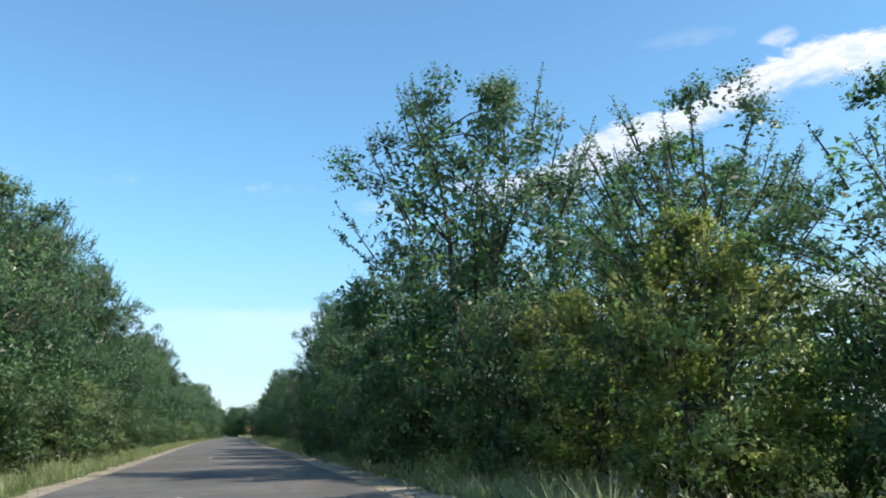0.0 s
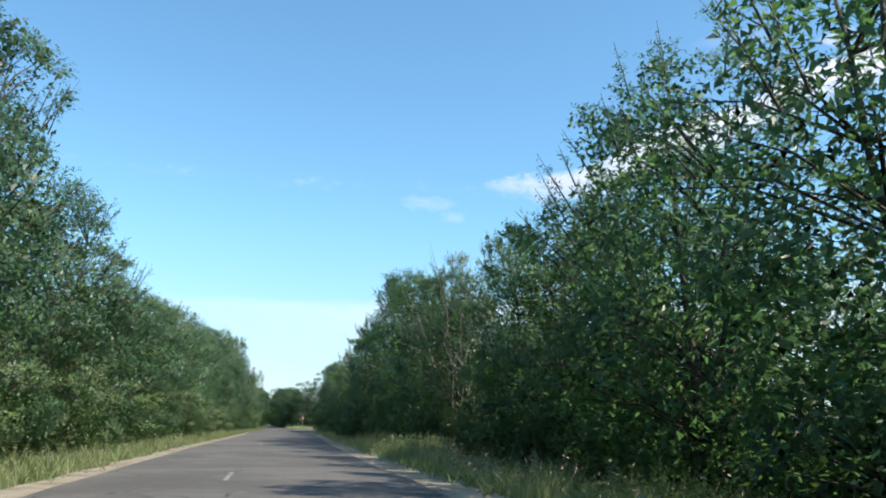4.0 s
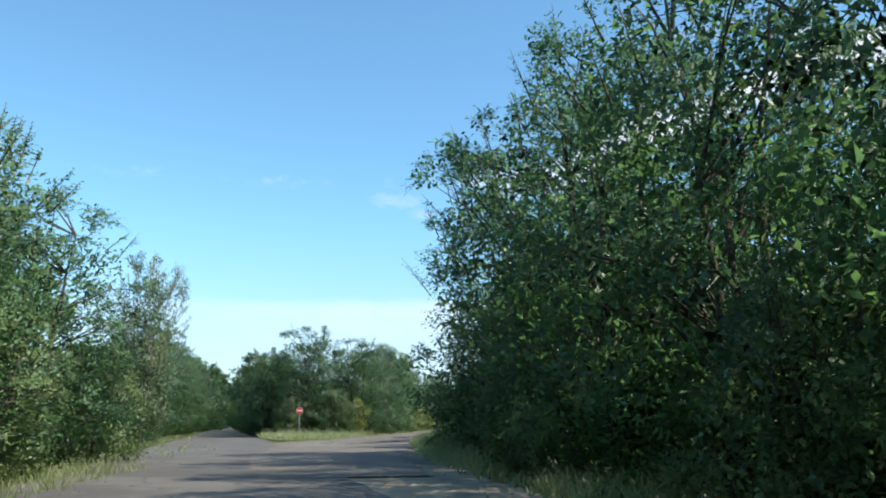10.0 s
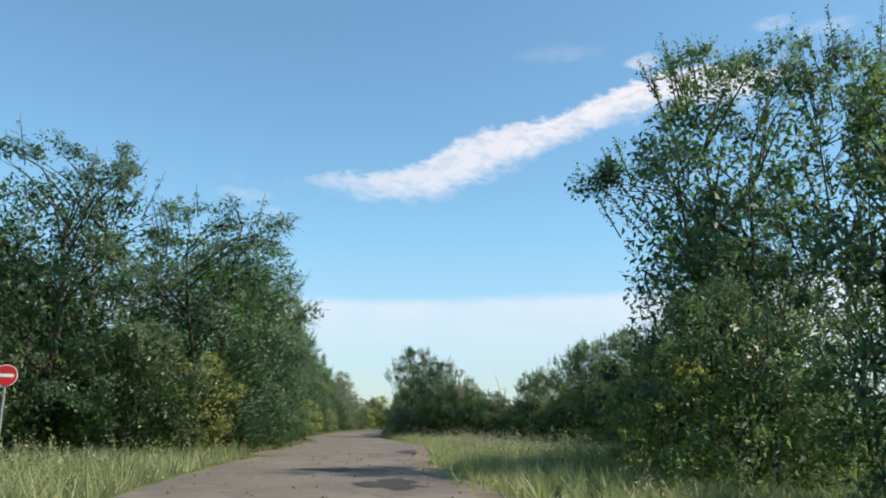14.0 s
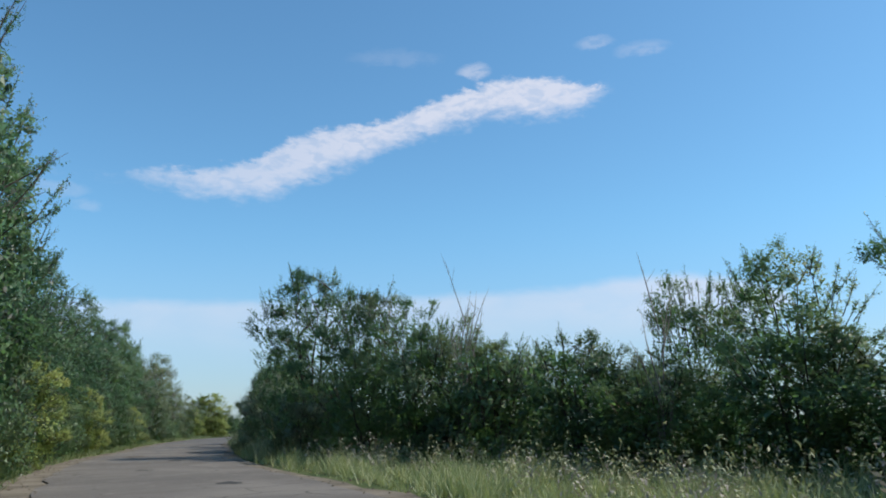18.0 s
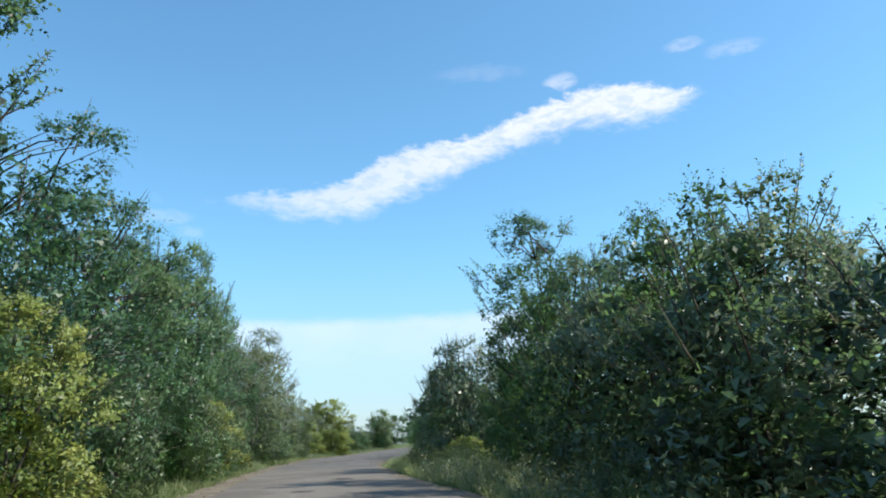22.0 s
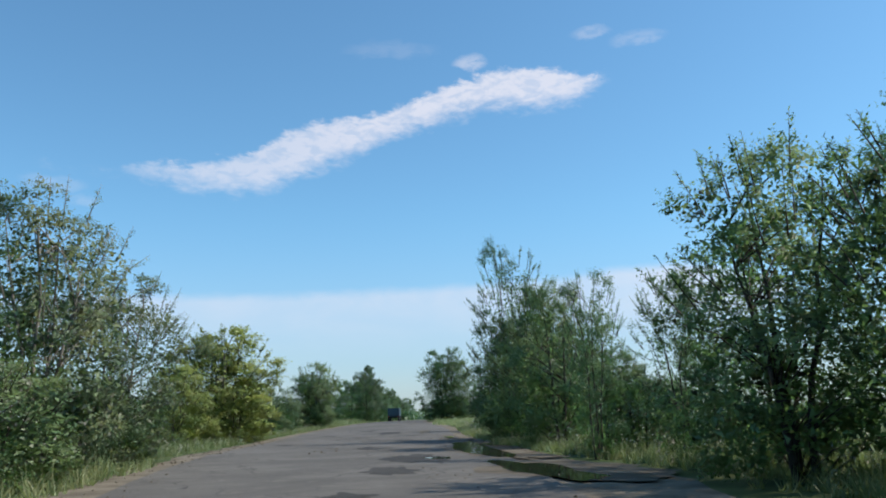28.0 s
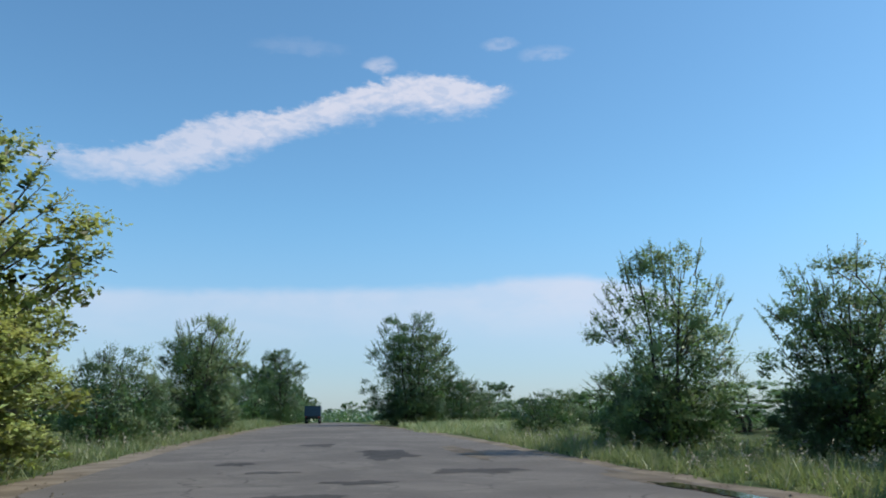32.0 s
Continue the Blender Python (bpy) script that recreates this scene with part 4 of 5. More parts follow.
def blades(xy, high, wide, rng, z=0.0):
    """Grass blades as an array (n, 3, 3)."""
    n = len(xy)
    a = rng.uniform(0, 2 * math.pi, n)
    h = high * rng.uniform(0.5, 1.25, n)
    w = wide * rng.uniform(0.6, 1.3, n)
    lean = h * rng.uniform(0.1, 1.1, n)
    b = rng.uniform(0, 2 * math.pi, n)
    foot = np.stack([xy[:, 0], xy[:, 1], np.full(n, -0.06) + z], axis=1)
    side = np.stack([np.cos(a) * w, np.sin(a) * w, np.zeros(n)], axis=1)
    tip = foot + np.stack([np.cos(b) * lean, np.sin(b) * lean, h], axis=1)
    return np.stack([foot - side, foot + side, tip], axis=1)


def verge(name, label, s0, s1, l0, l1, per, high, mat=M_GRASS, wide=0.014, clump=0.5):
    area = (s1 - s0) * abs(l1 - l0)
    n = int(area * per)
    s = grass_rng.uniform(s0, s1, n)
    lat = l0 + (l1 - l0) * grass_rng.random(n)
    # tufts: pull blades towards the middle of small cells
    cell = 0.55
    cs, cl = np.floor(s / cell), np.floor(lat / cell)
    key = np.sin(cs * 12.9898 + cl * 78.233) * 43758.5453
    key -= np.floor(key)
    s += clump * ((cs + key) * cell - s)
    lat += clump * ((cl + (key * 7.3) % 1.0) * cell - lat)
    wave = np.sin(s * 0.9 + 1.7 * np.sin(lat * 0.8)) * np.sin(lat * 1.3 + s * 0.23)
    h = high * (0.55 + 0.8 * key) * (1 + 0.4 * wave)
    keep = grass_rng.random(n) < 0.25 + 0.75 * (key > 0.2)
    me = loose_mesh(name, np.zeros((0, 4, 3)), blades(along_many(s, lat)[keep], h[keep], wide, grass_rng, rise(s[keep])), mat)
    return tagged(new(name, me), label, "grass", kind="stuff")


def weeds(name, label, s0, s1, l0, l1, count, high, mat=M_WEED):
    """Tall weeds: stalks with small leaves and a seed head."""
    s = grass_rng.uniform(s0, s1, count)
    lat = l0 + (l1 - l0) * grass_rng.random(count)
    xy = along_many(s, lat)
    h = high * grass_rng.uniform(0.55, 1.2, count)
    stalk = blades(xy, h, 0.010, grass_rng, rise(s))
    per = 16
    t = grass_rng.uniform(0.15, 1.0, (count, per))
    foot, tip = (stalk[:, 0] + stalk[:, 1]) / 2, stalk[:, 2]
    c = foot[:, None, :] + (tip - foot)[:, None, :] * t[:, :, None]
    c = c.reshape(-1, 3)
    d = grass_rng.normal(size=c.shape)
    d /= np.linalg.norm(d, axis=1)[:, None]
    c += d * (0.10 * np.repeat(h, per)[:, None])
    q = leaves(grass_rng, c, d, 0.11, 0.04)
    me = loose_mesh(name, q, stalk, mat)
    return tagged(new(name, me), label, "weeds", kind="stuff")


GREEN = "tall yellow-green grass along the road verge"
verge("verge_grass", GREEN, -5, 120, 4.3, 7.2, 105, 0.42)
verge("verge_grass", GREEN, 120, 245, 4.3, 7.0, 105, 0.40)
verge("verge_grass", GREEN, -5, 120, -8.0, -4.9, 60, 0.38)
verge("verge_grass", GREEN, 120, 232, -8.0, -4.9, 60, 0.36)
xy = np.stack([grass_rng.uniform(-8, -4.7, 8000), grass_rng.uniform(228, 300, 8000)], axis=1)
tagged(new("verge_grass", loose_mesh("verge_grass", np.zeros((0, 4, 3)), blades(xy, 0.38, 0.02, grass_rng), M_GRASS)), GREEN, "grass", kind="stuff")
verge("meadow", "rough meadow behind the roadside bushes", 280, 420, 10.5, 30, 22, 0.6, wide=0.03)
verge("verge_grass", "tall meadow grass beside the worn side road", 245, 352, 4.3, 11.2, 125, 0.43)
verge("verge_grass", GREEN, 296, 400, -6.4, -4.0, 70, 0.34)
verge("verge_grass", "tall meadow grass beside the worn side road", 352, 400, 3.9, 8.5, 110, 0.45)
verge("verge_grass", "dry feathery grass on the open verge", 400, 414, 4.8, 18, 95, 0.38, wide=0.015)
verge("verge_grass", "dry feathery grass on the open verge", 414, 424, 7.9, 18, 95, 0.38, wide=0.015)
verge("verge_grass", "dry feathery grass on the open verge", 424, 482, 9.2, 18, 95, 0.40, wide=0.016)
verge("verge_grass", "dry feathery grass on the open verge", 482, 506, 9.0, 18, 60, 0.45, wide=0.022)
verge("verge_grass", "dry feathery grass on the open verge", 400, 440, -11, -4.4, 42, 0.42, wide=0.022)
verge("verge_grass", "dry feathery grass on the open verge", 440, 506, -12, -6.0, 42, 0.42, wide=0.022)
verge("far_grass", "rough grass beyond the bend", 506, 580, -14, -5.4, 22, 0.5, wide=0.035)
verge("far_grass", "rough grass beyond the bend", 506, 580, 6.4, 18, 22, 0.5, wide=0.035)
WEED = "tall seeding weeds with small leaves at the road edge"
weeds("verge_weeds", WEED, 0, 125, 5.0, 7.6, 700, 0.85)
weeds("verge_weeds", WEED, 125, 250, 5.0, 7.4, 600, 0.8)
weeds("verge_weeds", WEED, 10, 250, -7.8, -6.0, 500, 0.7)
weeds("verge_weeds", WEED, 250, 300, 6.4, 11, 600, 0.95)
weeds("verge_weeds", WEED, 300, 352, 6.2, 10.5, 800, 1.0)
weeds("verge_weeds", WEED, 352, 400, 4.8, 8.4, 500, 0.9)
weeds("verge_weeds", "pale tall weeds leaning over the road edge", 352, 378, 3.9, 5.6, 520, 1.0)
weeds("verge_weeds", WEED, 400, 500, 9.4, 18, 700, 0.8)
weeds("verge_weeds", WEED, 400, 500, -11, -5.5, 500, 0.7)
verge("reeds", "tall pale reeds leaning over the verge", 390, 401, 5.2, 9.5, 70, 1.1, M_WEED, 0.02)
verge("reeds", "tall pale reeds leaning over the verge", 341, 347, 4.2, 6, 50, 1.1, M_WEED, 0.02)

M_DRY = leaf_material("dry_seed_head", (0.22, 0.19, 0.15), (0.34, 0.30, 0.24), (0.42, 0.36, 0.28), 0.7, 0.25, False, (0.36, 0.32, 0.24))
DRY = "dry greyish seed heads standing among the grass"
weeds("dry_weeds", DRY, 296, 350, 5.2, 10.4, 420, 0.85, M_DRY)
weeds("dry_weeds", DRY, 400, 506, 9.6, 15, 380, 0.7, M_DRY)
weeds("dry_weeds", DRY, 5, 240, 4.9, 6.6, 420, 0.7, M_DRY)
weeds("dry_weeds", DRY, 440, 506, -10, -6.4, 160, 0.6, M_DRY)
M_PETAL = rough_material("white_petals", (0.55, 0.55, 0.48), (0.75, 0.75, 0.68), 8.0, 0.8, 0.1, 30.0)


def flowers(s0, s1, l0, l1, count, low, high, size=0.05):
    """White flower heads on thin stalks."""
    s = grass_rng.uniform(s0, s1, count)
    lat = grass_rng.uniform(l0, l1, count)
    head = np.concatenate([along_many(s, lat), grass_rng.uniform(low, high, (count, 1))], axis=1)
    petal = leaves(grass_rng, head, np.tile([0.0, 0.0, 1.0], (count, 1)), size, size * 0.9)
    stem = np.stack([head, head * (1, 1, 0) + (0.012, 0, -0.05), head * (1, 1, 0) + (-0.012, 0, -0.05)], axis=1)
    tagged(new("flower_stalks", loose_mesh("flower_stalks", np.zeros((0, 4, 3)), stem, M_WEED)), "thin stalks of roadside flowers", "weeds", kind="stuff")
    tagged(new("white_flowers", loose_mesh("white_flowers", petal, np.zeros((0, 3, 3)), M_PETAL)), "small white flower heads above the verge weeds", "flowers", kind="stuff")


flowers(420, 446, 9.2, 13.5, 420, 0.35, 1.0)
flowers(117, 128, 4.9, 7.2, 160, 0.4, 0.9)
flowers(241.5, 247.5, 5.6, 7.4, 60, 0.8, 1.4, 0.10)

M_FRESH = leaf_material("fresh_weed_leaf", (0.13, 0.18, 0.05), (0.23, 0.28, 0.08), (0.32, 0.34, 0.11), 0.6, 0.45, False, (0.36, 0.44, 0.12))


def weed_clump(s, lat, radius, high, seed):
    """A rounded clump of leafy yellow-green weeds."""
    rng = np.random.default_rng(seed)
    n = int(150 * radius)
    a, r = rng.uniform(0, 2 * math.pi, n), radius * rng.random(n) ** 0.5
    h = high * (1.05 - 0.55 * (r / radius) ** 2) * rng.uniform(0.7, 1.15, n)
    foot = np.stack([np.cos(a) * r * 0.7, np.sin(a) * r * 0.7, np.full(n, -0.05)], axis=1)
    way = np.stack([np.cos(a) * r * 0.45, np.sin(a) * r * 0.45, h], axis=1) + rng.normal(size=(n, 3)) * (0.10, 0.10, 0.0)
    ln = np.linalg.norm(way, axis=1)
    way /= ln[:, None]
    side = np.stack([np.cos(a + 1.57), np.sin(a + 1.57), np.zeros(n)], axis=1) * 0.006
    leafy = sprays(rng, foot + way * 0.1, way, ln, 22, 0.085, 0.028)
    p = along(s + 60, lat)
    ob = new("weed_clump")
    new("foliage", loose_mesh("foliage", leafy, np.zeros((0, 3, 3)), M_FRESH)).parent = ob
    new("stem_tuft", loose_mesh("stem_tuft", np.zeros((0, 4, 3)), np.stack([foot - side, foot + side, foot + way * ln[:, None]], axis=1), M_FRESH)).parent = ob
    for child in ob.children:
        child["kind"] = "stuff"
    ob.location = (p.x, p.y, float(rise(s)))
    tagged(ob, "clump of tall yellow-green weeds on the road verge", "weeds", "verge weed clumps")


for k, row in enumerate(((130.5, 4.9, 1.0, 1.1), (127, 5.5, 1.4, 0.85), (122.5, 5.7, 1.4, 0.8), (167, 5.5, 1.2, 1.3), (164.4, 6.3, 1.0, 1.0), (206, 5.1, 1.3, 1.0), (203.4, 5.7, 1.0, 1.1), (249, 5.5, 1.3, 1.3),
                         (246.6, 6.3, 1.2, 1.5), (264, 6.9, 1.2, 0.9), (281.5, 8.6, 1.3, 1.0), (284, 8.0, 1.0, 0.9), (385, 5.4, 1.0, 1.2), (388.2, 5.8, 1.1, 1.3), (392, 6.0, 1.0, 1.2), (58, 5.1, 1.0, 0.8),
                         (52, 5.6, 1.2, 0.9), (74, 5.2, 1.3, 1.0), (79, 5.3, 1.2, 0.9), (356, 4.6, 0.8, 0.9), (20, 5.6, 1.2, 0.9), (100, 5.2, 1.1, 0.8), (190, 5.3, 1.2, 0.9),
                         (383.4, 6.0, 1.1, 1.1), (380.6, 6.2, 1.2, 1.2), (377.8, 6.0, 1.1, 1.2), (375.4, 5.6, 1.0, 1.0), (124.5, 6.3, 1.3, 0.9), (208, 5.4, 1.2, 0.8), (244, 5.8, 1.2, 1.0))):
    weed_clump(*row, 300 + k)

# the grassy tip of the wedge at the fork
tip = [Vector(p) for p in ((3.3, 281), (4.2, 273), (5.8, 269.6), (8.2, 272.4), (10.6, 280), (13.2, 287.5), (15.4, 293), (9, 296), (3.0, 295))]
mid = Vector((8, 284))
v = [(p.x, p.y, 0.03) for p in tip] + [(p.x + (p.x - mid.x) * 0.02, p.y + (p.y - mid.y) * 0.02, -0.05) for p in tip]
f = [tuple(range(9))] + [(i, i + 9, (i + 1) % 9 + 9, (i + 1) % 9) for i in range(9)]
tagged(mesh_object("traffic_island", v, f, M_SOIL), "grass-covered wedge of ground between two roads", "verge", kind="structure")
xy = np.stack([grass_rng.uniform(3, 15, 16000), grass_rng.uniform(269.5, 293, 16000)], axis=1)


def inside(xy, poly):
    hit = np.zeros(len(xy), dtype=bool)
    for a, b in zip(poly, poly[1:] + poly[:1]):
        cross = ((a.y > xy[:, 1]) != (b.y > xy[:, 1])) & (xy[:, 0] < (b.x - a.x) * (xy[:, 1] - a.y) / (b.y - a.y + 1e-9) + a.x)
        hit ^= cross
    return hit


xy = xy[inside(xy, tip)]
tagged(new("island_grass", loose_mesh("island_grass", np.zeros((0, 4, 3)), blades(xy, 0.62, 0.018, grass_rng), M_GRASS)), "bright tall grass on the wedge at the fork", "grass", kind="stuff")

xy = xy[::26]
stalk = blades(xy, np.full(len(xy), 0.85), 0.012, grass_rng)
t = grass_rng.uniform(0.3, 1.0, (len(xy), 14))
c = (stalk[:, 0][:, None, :] + (stalk[:, 2] - stalk[:, 0])[:, None, :] * t[:, :, None]).reshape(-1, 3)
d = grass_rng.normal(size=c.shape)
d /= np.linalg.norm(d, axis=1)[:, None]
tagged(new("island_weeds", loose_mesh("island_weeds", leaves(grass_rng, c + d * 0.07, d, 0.10, 0.045), stalk, M_WEED)), "seeding weeds among the grass at the fork", "weeds", kind="stuff")

# ---------------------------------------------------------------- sign, puddles, truck


def paint(name, colour, roughness=0.5, metal=0.0):
    m, net, bsdf, out = material(name)
    place = net.n.new("ShaderNodeTexCoord")
    grime = net.noise(place.outputs["Object"], 6.0, 5.0)
    dark = tuple(c * 0.7 for c in colour)
    net.l.new(net.mix(net.step(grime, 0.4, 0.7), colour, dark), bsdf.inputs["Base Color"])
    bsdf.inputs["Roughness"].default_value, bsdf.inputs["Metallic"].default_value = roughness, metal
    return m


M_RED, M_WHITE, M_STEEL = paint("sign_red", (0.55, 0.02, 0.025), 0.4), paint("sign_white", (0.8, 0.8, 0.78), 0.4), paint("galvanised_steel", (0.45, 0.46, 0.46), 0.45, 0.6)


def cylinder(r0, r1, h, m=Matrix(), sides=20):
    bm = bmesh.new()
    bmesh.ops.create_cone(bm, cap_ends=True, segments=sides, radius1=r0, radius2=r1, depth=h, matrix=m)
    return bm


def box(sx, sy, sz, m=Matrix(), bevel=0.0):
    bm = bmesh.new()
    bmesh.ops.create_cube(bm, size=1.0, matrix=m @ Matrix.Diagonal((sx, sy, sz, 1)))
    if bevel:
        bmesh.ops.bevel(bm, geom=bm.edges[:], offset=bevel, segments=2, affect="EDGES")
    return bm


sign = tagged(new("no_entry_sign"), "round red no-entry sign with white bar on thin post", "road sign")
part("post", cylinder(0.035, 0.035, 2.75, pose(0, 0, 1.30)), M_STEEL, sign, "thin galvanised post")
part("disc", cylinder(0.28, 0.28, 0.02, pose(0, -0.05, 2.52, 90), 32), M_RED, sign, "red disc")
part("rim", cylinder(0.30, 0.30, 0.012, pose(0, -0.042, 2.52, 90), 32), M_WHITE, sign, "thin white rim")
part("bar", box(0.40, 0.006, 0.09, pose(0, -0.064, 2.52), 0.0), M_WHITE, sign, "white bar")
part("bracket", box(0.08, 0.05, 0.36, pose(0, -0.02, 2.52), 0.004), M_STEEL, sign)
sign.matrix_basis = pose(6.75, 285.6, 0, 0, 0, -3)


def puddle(s, lat, ls, ll, seed, slant=0.0):
    v = []
    for i in range(48):
        a = 2 * math.pi * i / 48
        r = 1 + 0.5 * noise.noise((math.cos(a) * 1.5, math.sin(a) * 1.5, seed)) + 0.22 * noise.noise((math.cos(a) * 5, math.sin(a) * 5, seed + 5))
        ds = math.sin(a) * ls * r
        p = along(s + 60 + ds, lat + slant * ds + math.cos(a) * ll * r)
        v.append((p.x, p.y, float(rise(s))))
    me_ob = mesh_object("puddle", v, [tuple(range(48))], M_WATER)
    me_ob.location.z = 0.018
    return tagged(me_ob, "shallow muddy puddle mirroring the trees", "puddle", "puddles on the side road")


for row in ((446.2, 7.2, 9.6, 0.8, 1, 0.04), (430.4, 6.1, 4.0, 0.75, 2), (438.2, 4.7, 0.7, 0.45, 3), (450.6, 8.7, 2.4, 0.6, 4), (468.5, 7.7, 2.6, 0.35, 6)):
    puddle(*row)

M_TRUCK, M_TYRE, M_GLASS = paint("truck_paint", (0.035, 0.07, 0.10), 0.5), paint("tyre_rubber", (0.02, 0.02, 0.02), 0.9), paint("dark_glass", (0.02, 0.025, 0.03), 0.08)
truck = tagged(new("truck"), "dark blue-green lorry far down the road, seen from behind", "truck")
part("cargo_box", box(2.3, 4.6, 1.5, pose(0, 1.6, 1.75), 0.04), M_TRUCK, truck)
part("cab", box(2.1, 1.7, 1.5, pose(0, 4.9, 1.6), 0.12), M_TRUCK, truck)
part("rear_window", box(1.5, 0.02, 0.5, pose(0, 4.03, 2.0)), M_GLASS, truck)
part("tailgate", box(2.2, 0.06, 0.6, pose(0, -0.75, 1.35), 0.01), M_TRUCK, truck)
part("bumper", box(2.2, 0.12, 0.18, pose(0, -0.72, 0.72), 0.02), M_TYRE, truck)
for x in (-0.95, 0.95):
    for y in (0.1, 4.7):
        wheel = part("wheel", cylinder(0.48, 0.48, 0.32, pose(x, y, 0.48, 0, 90), 24), M_TYRE, truck)
        part("rim", cylinder(0.24, 0.24, 0.34, pose(x, y, 0.48, 0, 90), 16), M_STEEL, wheel)
    part("tail_light", box(0.2, 0.03, 0.12, pose(x * 0.95, -0.80, 0.95), 0.005), M_RED, truck, "red tail light")
p, q = along(575 + 60, -2.8), along(580 + 60, -2.8)
truck.matrix_basis = Matrix.Translation((p.x, p.y, 0.96)) @ Matrix.Rotation(-math.atan2(q.x - p.x, q.y - p.y), 4, "Z")


def belt(name, points, high, deep, count, seed):
    """A far belt of woodland as one leafy mass."""
    rng = np.random.default_rng(seed)
    pts = np.array(points, dtype=float)
    k = rng.integers(0, len(pts) - 1, count)
    t = rng.random(count)
    xy = pts[k] + (pts[k + 1] - pts[k]) * t[:, None] + rng.normal(size=(count, 2)) * deep
    top = high * (0.6 + 0.4 * np.sin((k + t) * 17.0 + seed) * np.sin((k + t) * 41.0))
    c = np.stack([xy[:, 0], xy[:, 1], top * rng.random(count) ** 0.7], axis=1)
    d = rng.normal(size=c.shape)
    return tagged(new(name, loose_mesh(name, leaves(rng, c, d, 1.3, 1.0), np.zeros((0, 3, 3)), M_FAR)), "hazy green belt of far woodland", "woods", kind="stuff")


belt("far_woods", ((215, 690), (300, 640), (400, 560), (470, 440), (480, 300)), 6.0, 6.0, 9000, 3)
belt("far_woods", ((-40, 470), (0, 560), (60, 650), (140, 740), (260, 830)), 7.5, 6.0, 8000, 4)
belt("far_woods", ((330, 880), (460, 840), (560, 760)), 10.0, 8.0, 5000, 5)


# ---------------------------------------------------------------- dark patches, mud and wear on the roads
def blot(name, s, lat, ls, ll, seed, mat, z, parent, ragged=0.5):
    """A ragged flat patch on a road: half length ls along it, half width ll across."""
    v = []
    for i in range(36):
        a = 2 * math.pi * i / 36
        r = 1 + ragged * (noise.noise((math.cos(a) * 1.4, math.sin(a) * 1.4, seed)) + 0.6 * noise.noise((math.cos(a) * 4.5, math.sin(a) * 4.5, seed + 5)))
        ds = math.sin(a) * ls * r
        p = along(s + 60 + ds, lat + math.cos(a) * ll * r)
        v.append((p.x, p.y, z + float(rise(s + ds))))
    return mesh_object(name, v, [tuple(range(36))], mat, parent)


OLD, FAR, MAIN = bpy.data.objects["side_road"], bpy.data.objects["side_road_far"], bpy.data.objects["main_road"]
wear_rng = random.Random(5)
# dark ragged patches, about a quarter in the mud colour, largest at 262 to 285
for s, lat, ls, ll in ((262, 1.6, 1.2, 1.0), (266, 2.6, 1.6, 1.1), (270, 1.2, 1.0, 0.9), (274, 3.0, 1.4, 1.0), (279, 2.4, 1.2, 0.8), (285, 1.4, 1.4, 1.0), (258, 0.4, 0.5, 0.4), (263, -1.8, 0.5, 0.5),
                       (353, -1.3, 1.2, 0.5), (301, 3.0, 2.4, 0.5), (308, -0.6, 0.4, 0.25), (314, 0.8, 0.6, 0.3), (319, -1.4, 0.5, 0.3), (327, 1.2, 0.5, 0.25), (336, -0.4, 0.4, 0.2),
                       (345, 0.9, 0.7, 0.4), (360, 1.4, 0.7, 0.4), (371, -0.6, 0.5, 0.3), (380, 1.0, 0.8, 0.4)):
    blot("road_patch", s, lat, ls, ll, s, M_PATCH if wear_rng.random() < 0.75 else M_MUD, 0.012, OLD, 0.8)
for s, lat, ls, ll in ((449.5, 2.7, 1.8, 0.7), (459, -2.3, 1.0, 0.5), (474, 4.6, 1.0, 1.1), (483, 3.0, 3.2, 1.0), (478, -1.6, 1.0, 0.45), (468, 0.4, 0.5, 0.7), (471, 1.6, 0.5, 0.6), (474.5, -0.4, 0.5, 0.6),
                       (466, 2.6, 0.4, 0.5), (438.6, 3.9, 2.4, 1.0), (462.5, 3.6, 0.5, 2.0), (447.5, 4.4, 0.5, 1.3), (432, 2.6, 1.4, 0.7), (425, 1.0, 0.8, 0.5), (452, 0.8, 0.4, 0.18), (456, 1.2, 0.35, 0.15), (463, 4.6, 1.6, 0.7), (490, 0.6, 1.2, 0.8),
                       (418, -0.8, 0.7, 0.4), (409, 1.2, 0.6, 0.4)):
    blot("road_patch", s, lat, ls, ll, s, M_PATCH, 0.012, FAR, 0.8)
for s, lat, ls, ll in ((430, 7.0, 3.6, 2.0), (443, 7.4, 8.0, 1.6), (462, 7.6, 4.0, 1.1), (470, 7.8, 4.0, 0.5), (484, 6.0, 5.0, 0.5)):
    blot("mud_patch", s, lat, ls, ll, s, M_MUD, 0.009, FAR, 0.5)
for s, lat, ls, ll in ((60, 0.9, 6, 0.5), (92, -2.4, 5, 0.5), (150, 1.2, 7, 0.45), (192, -0.4, 5, 0.4), (214, 1.6, 4, 0.6), (30, -2.6, 5, 0.5), (120, 2.2, 4, 0.4)):
    blot("road_patch", s, lat, ls, ll, s, M_WORN, 0.004, MAIN, 0.5)
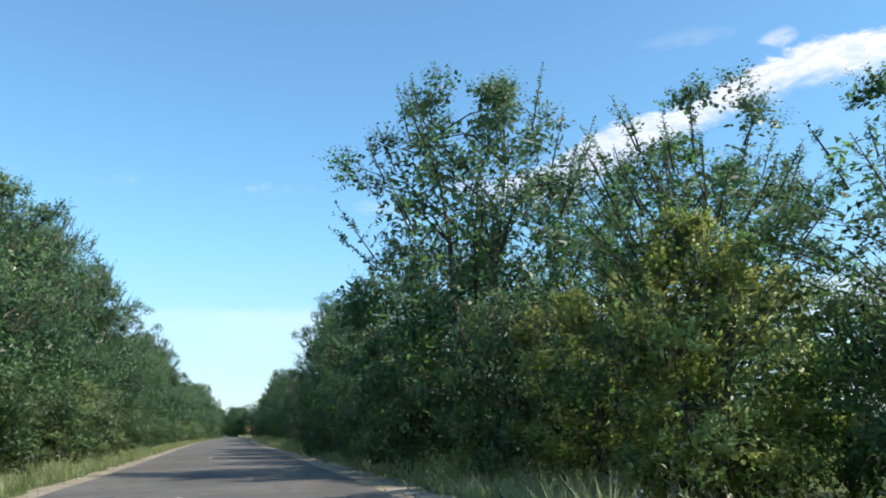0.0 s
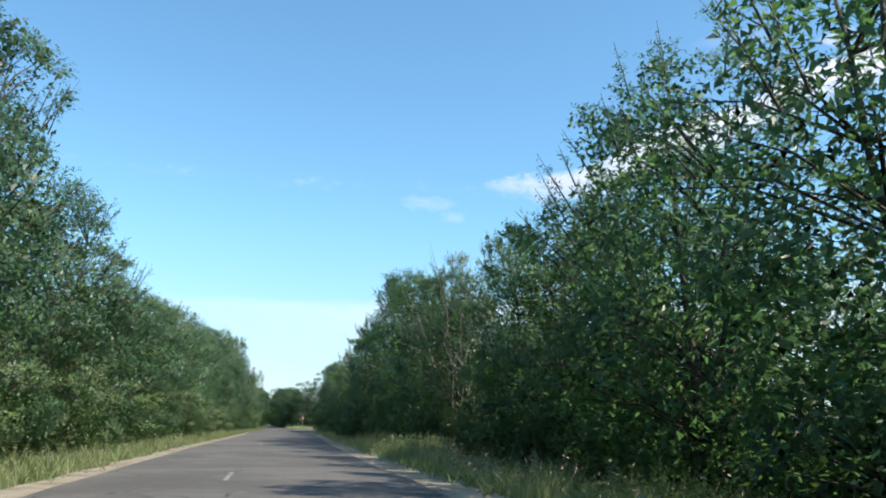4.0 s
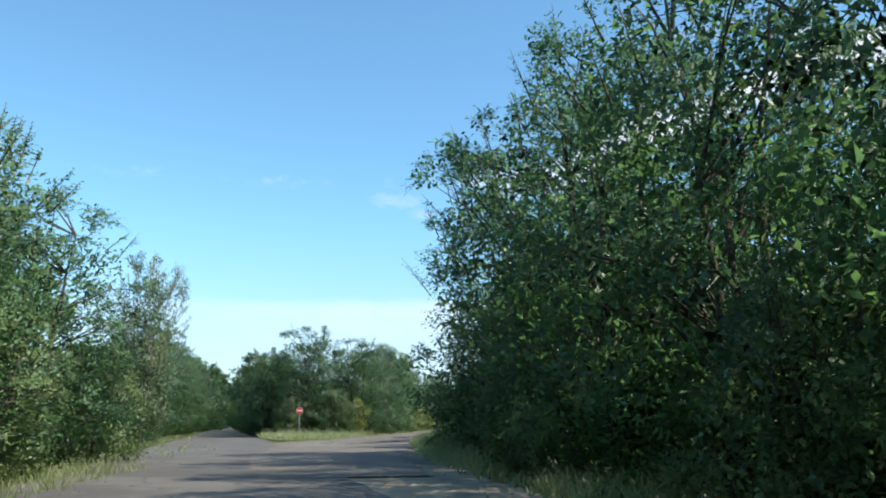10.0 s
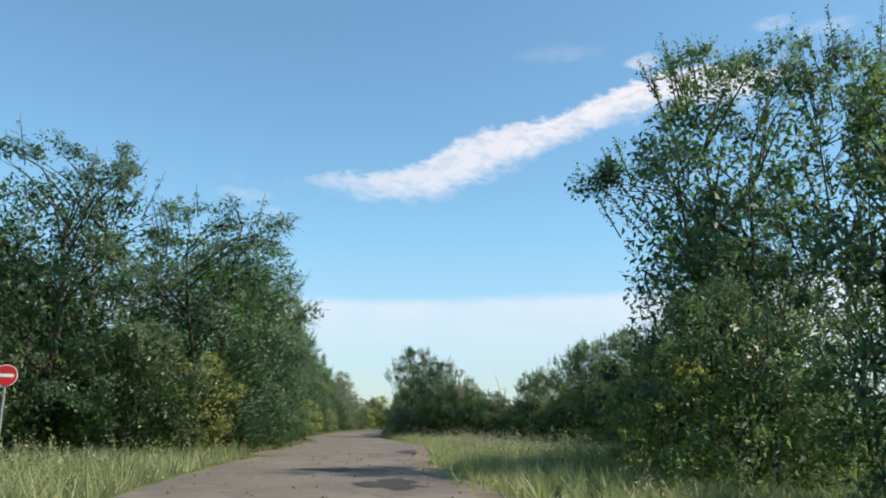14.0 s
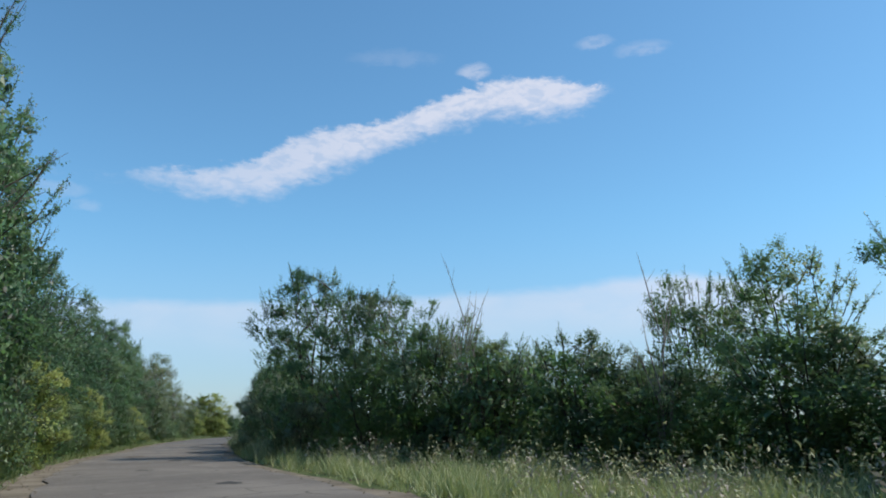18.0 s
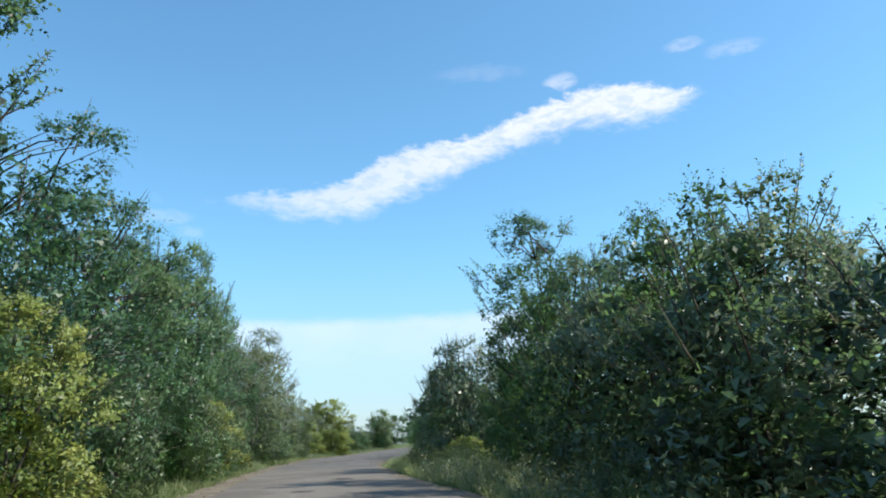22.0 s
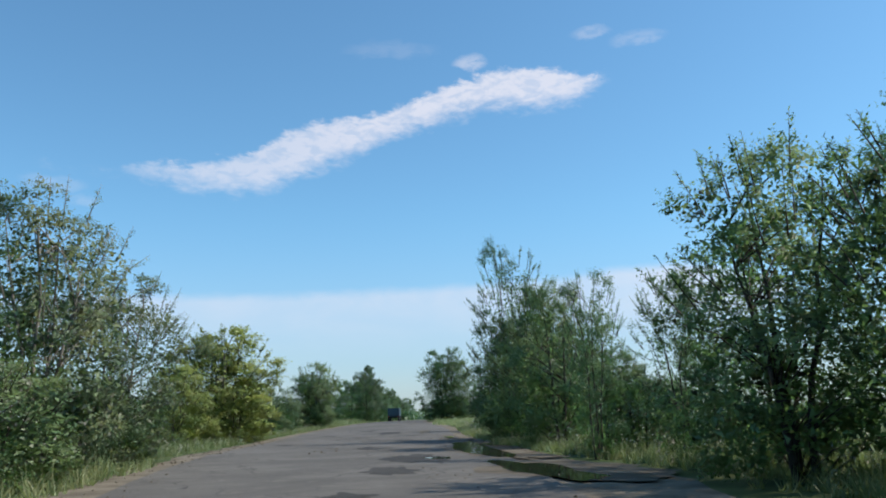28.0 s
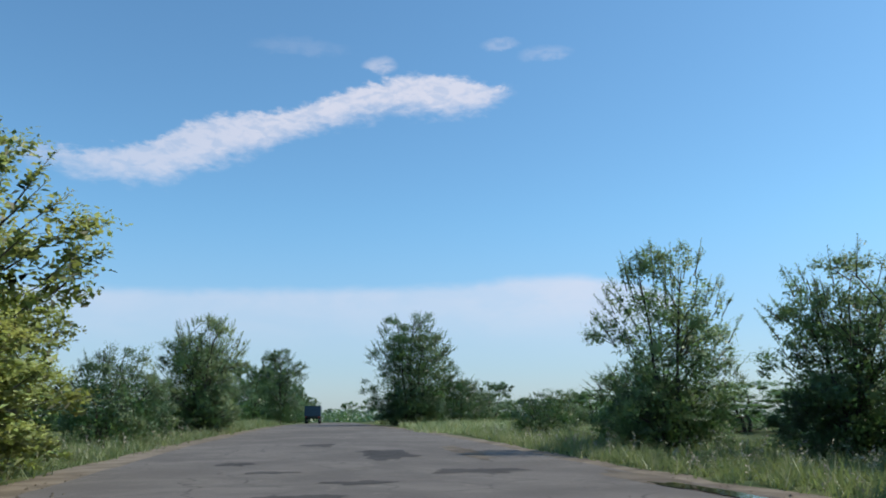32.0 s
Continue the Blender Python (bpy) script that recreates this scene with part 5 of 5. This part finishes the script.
# worn dashes of the centre line
M_LINE = rough_material("worn_road_paint", (0.16, 0.148, 0.132), (0.33, 0.315, 0.29), 5.0, 0.85, 0.3, 35.0)
for k in range(7):
    s = 15.6 + 31.2 * k
    lat0 = -1.0 if s < 150 else -0.8
    v = []
    for i in range(9):
        for side in (-1, 1):
            p = along(s + 60 + 3.2 * i / 8, lat0 + side * (0.055 + 0.03 * noise.noise((s, i * 0.9, side))))
            v.append((p.x, p.y, 0.005))
    mesh_object("centre_dash", v, [(2 * i, 2 * i + 1, 2 * i + 3, 2 * i + 2) for i in range(8)], M_LINE, MAIN)


# stones and crumbs of asphalt along the edges
def stones(name, label, rows, seed, mat):
    rng = np.random.default_rng(seed)
    corner = np.array([(0.9, 0.2, 0), (-0.1, 1, 0), (-1, 0.1, 0), (0.1, -0.9, 0), (0.15, 0.1, 0.8)])
    tris = []
    for s0, s1, l0, l1, count, size in rows:
        xy = along_many(rng.uniform(s0, s1, count), rng.uniform(l0, l1, count))
        for x, y in xy:
            a, r = rng.uniform(0, 6.28), size * rng.uniform(0.4, 1.5)
            c = corner * rng.uniform(0.7, 1.3, (5, 1)) * r
            c = np.stack([c[:, 0] * math.cos(a) - c[:, 1] * math.sin(a) + x, c[:, 0] * math.sin(a) + c[:, 1] * math.cos(a) + y, c[:, 2] - 0.03 + 0.035], axis=1)
            tris += [(c[i], c[(i + 1) % 4], c[4]) for i in range(4)]
    return tagged(new(name, loose_mesh(name, np.zeros((0, 4, 3)), np.array(tris), mat)), label, "stones", kind="stuff")


stones("roadside_stones", "scattered stones and asphalt crumbs on the shoulder",
       ((440, 486, -5.2, -3.8, 260, 0.05), (440, 486, 5.5, 9.0, 200, 0.04), (255, 300, -2.5, 4.5, 320, 0.04), (300, 440, -4.2, -3.0, 380, 0.035), (300, 440, 3.0, 4.6, 380, 0.035),
        (0, 240, 3.2, 4.4, 500, 0.03), (0, 240, -5.0, -4.2, 400, 0.03), (445, 452, 0.2, 1.4, 14, 0.06)), 21, M_MUD)
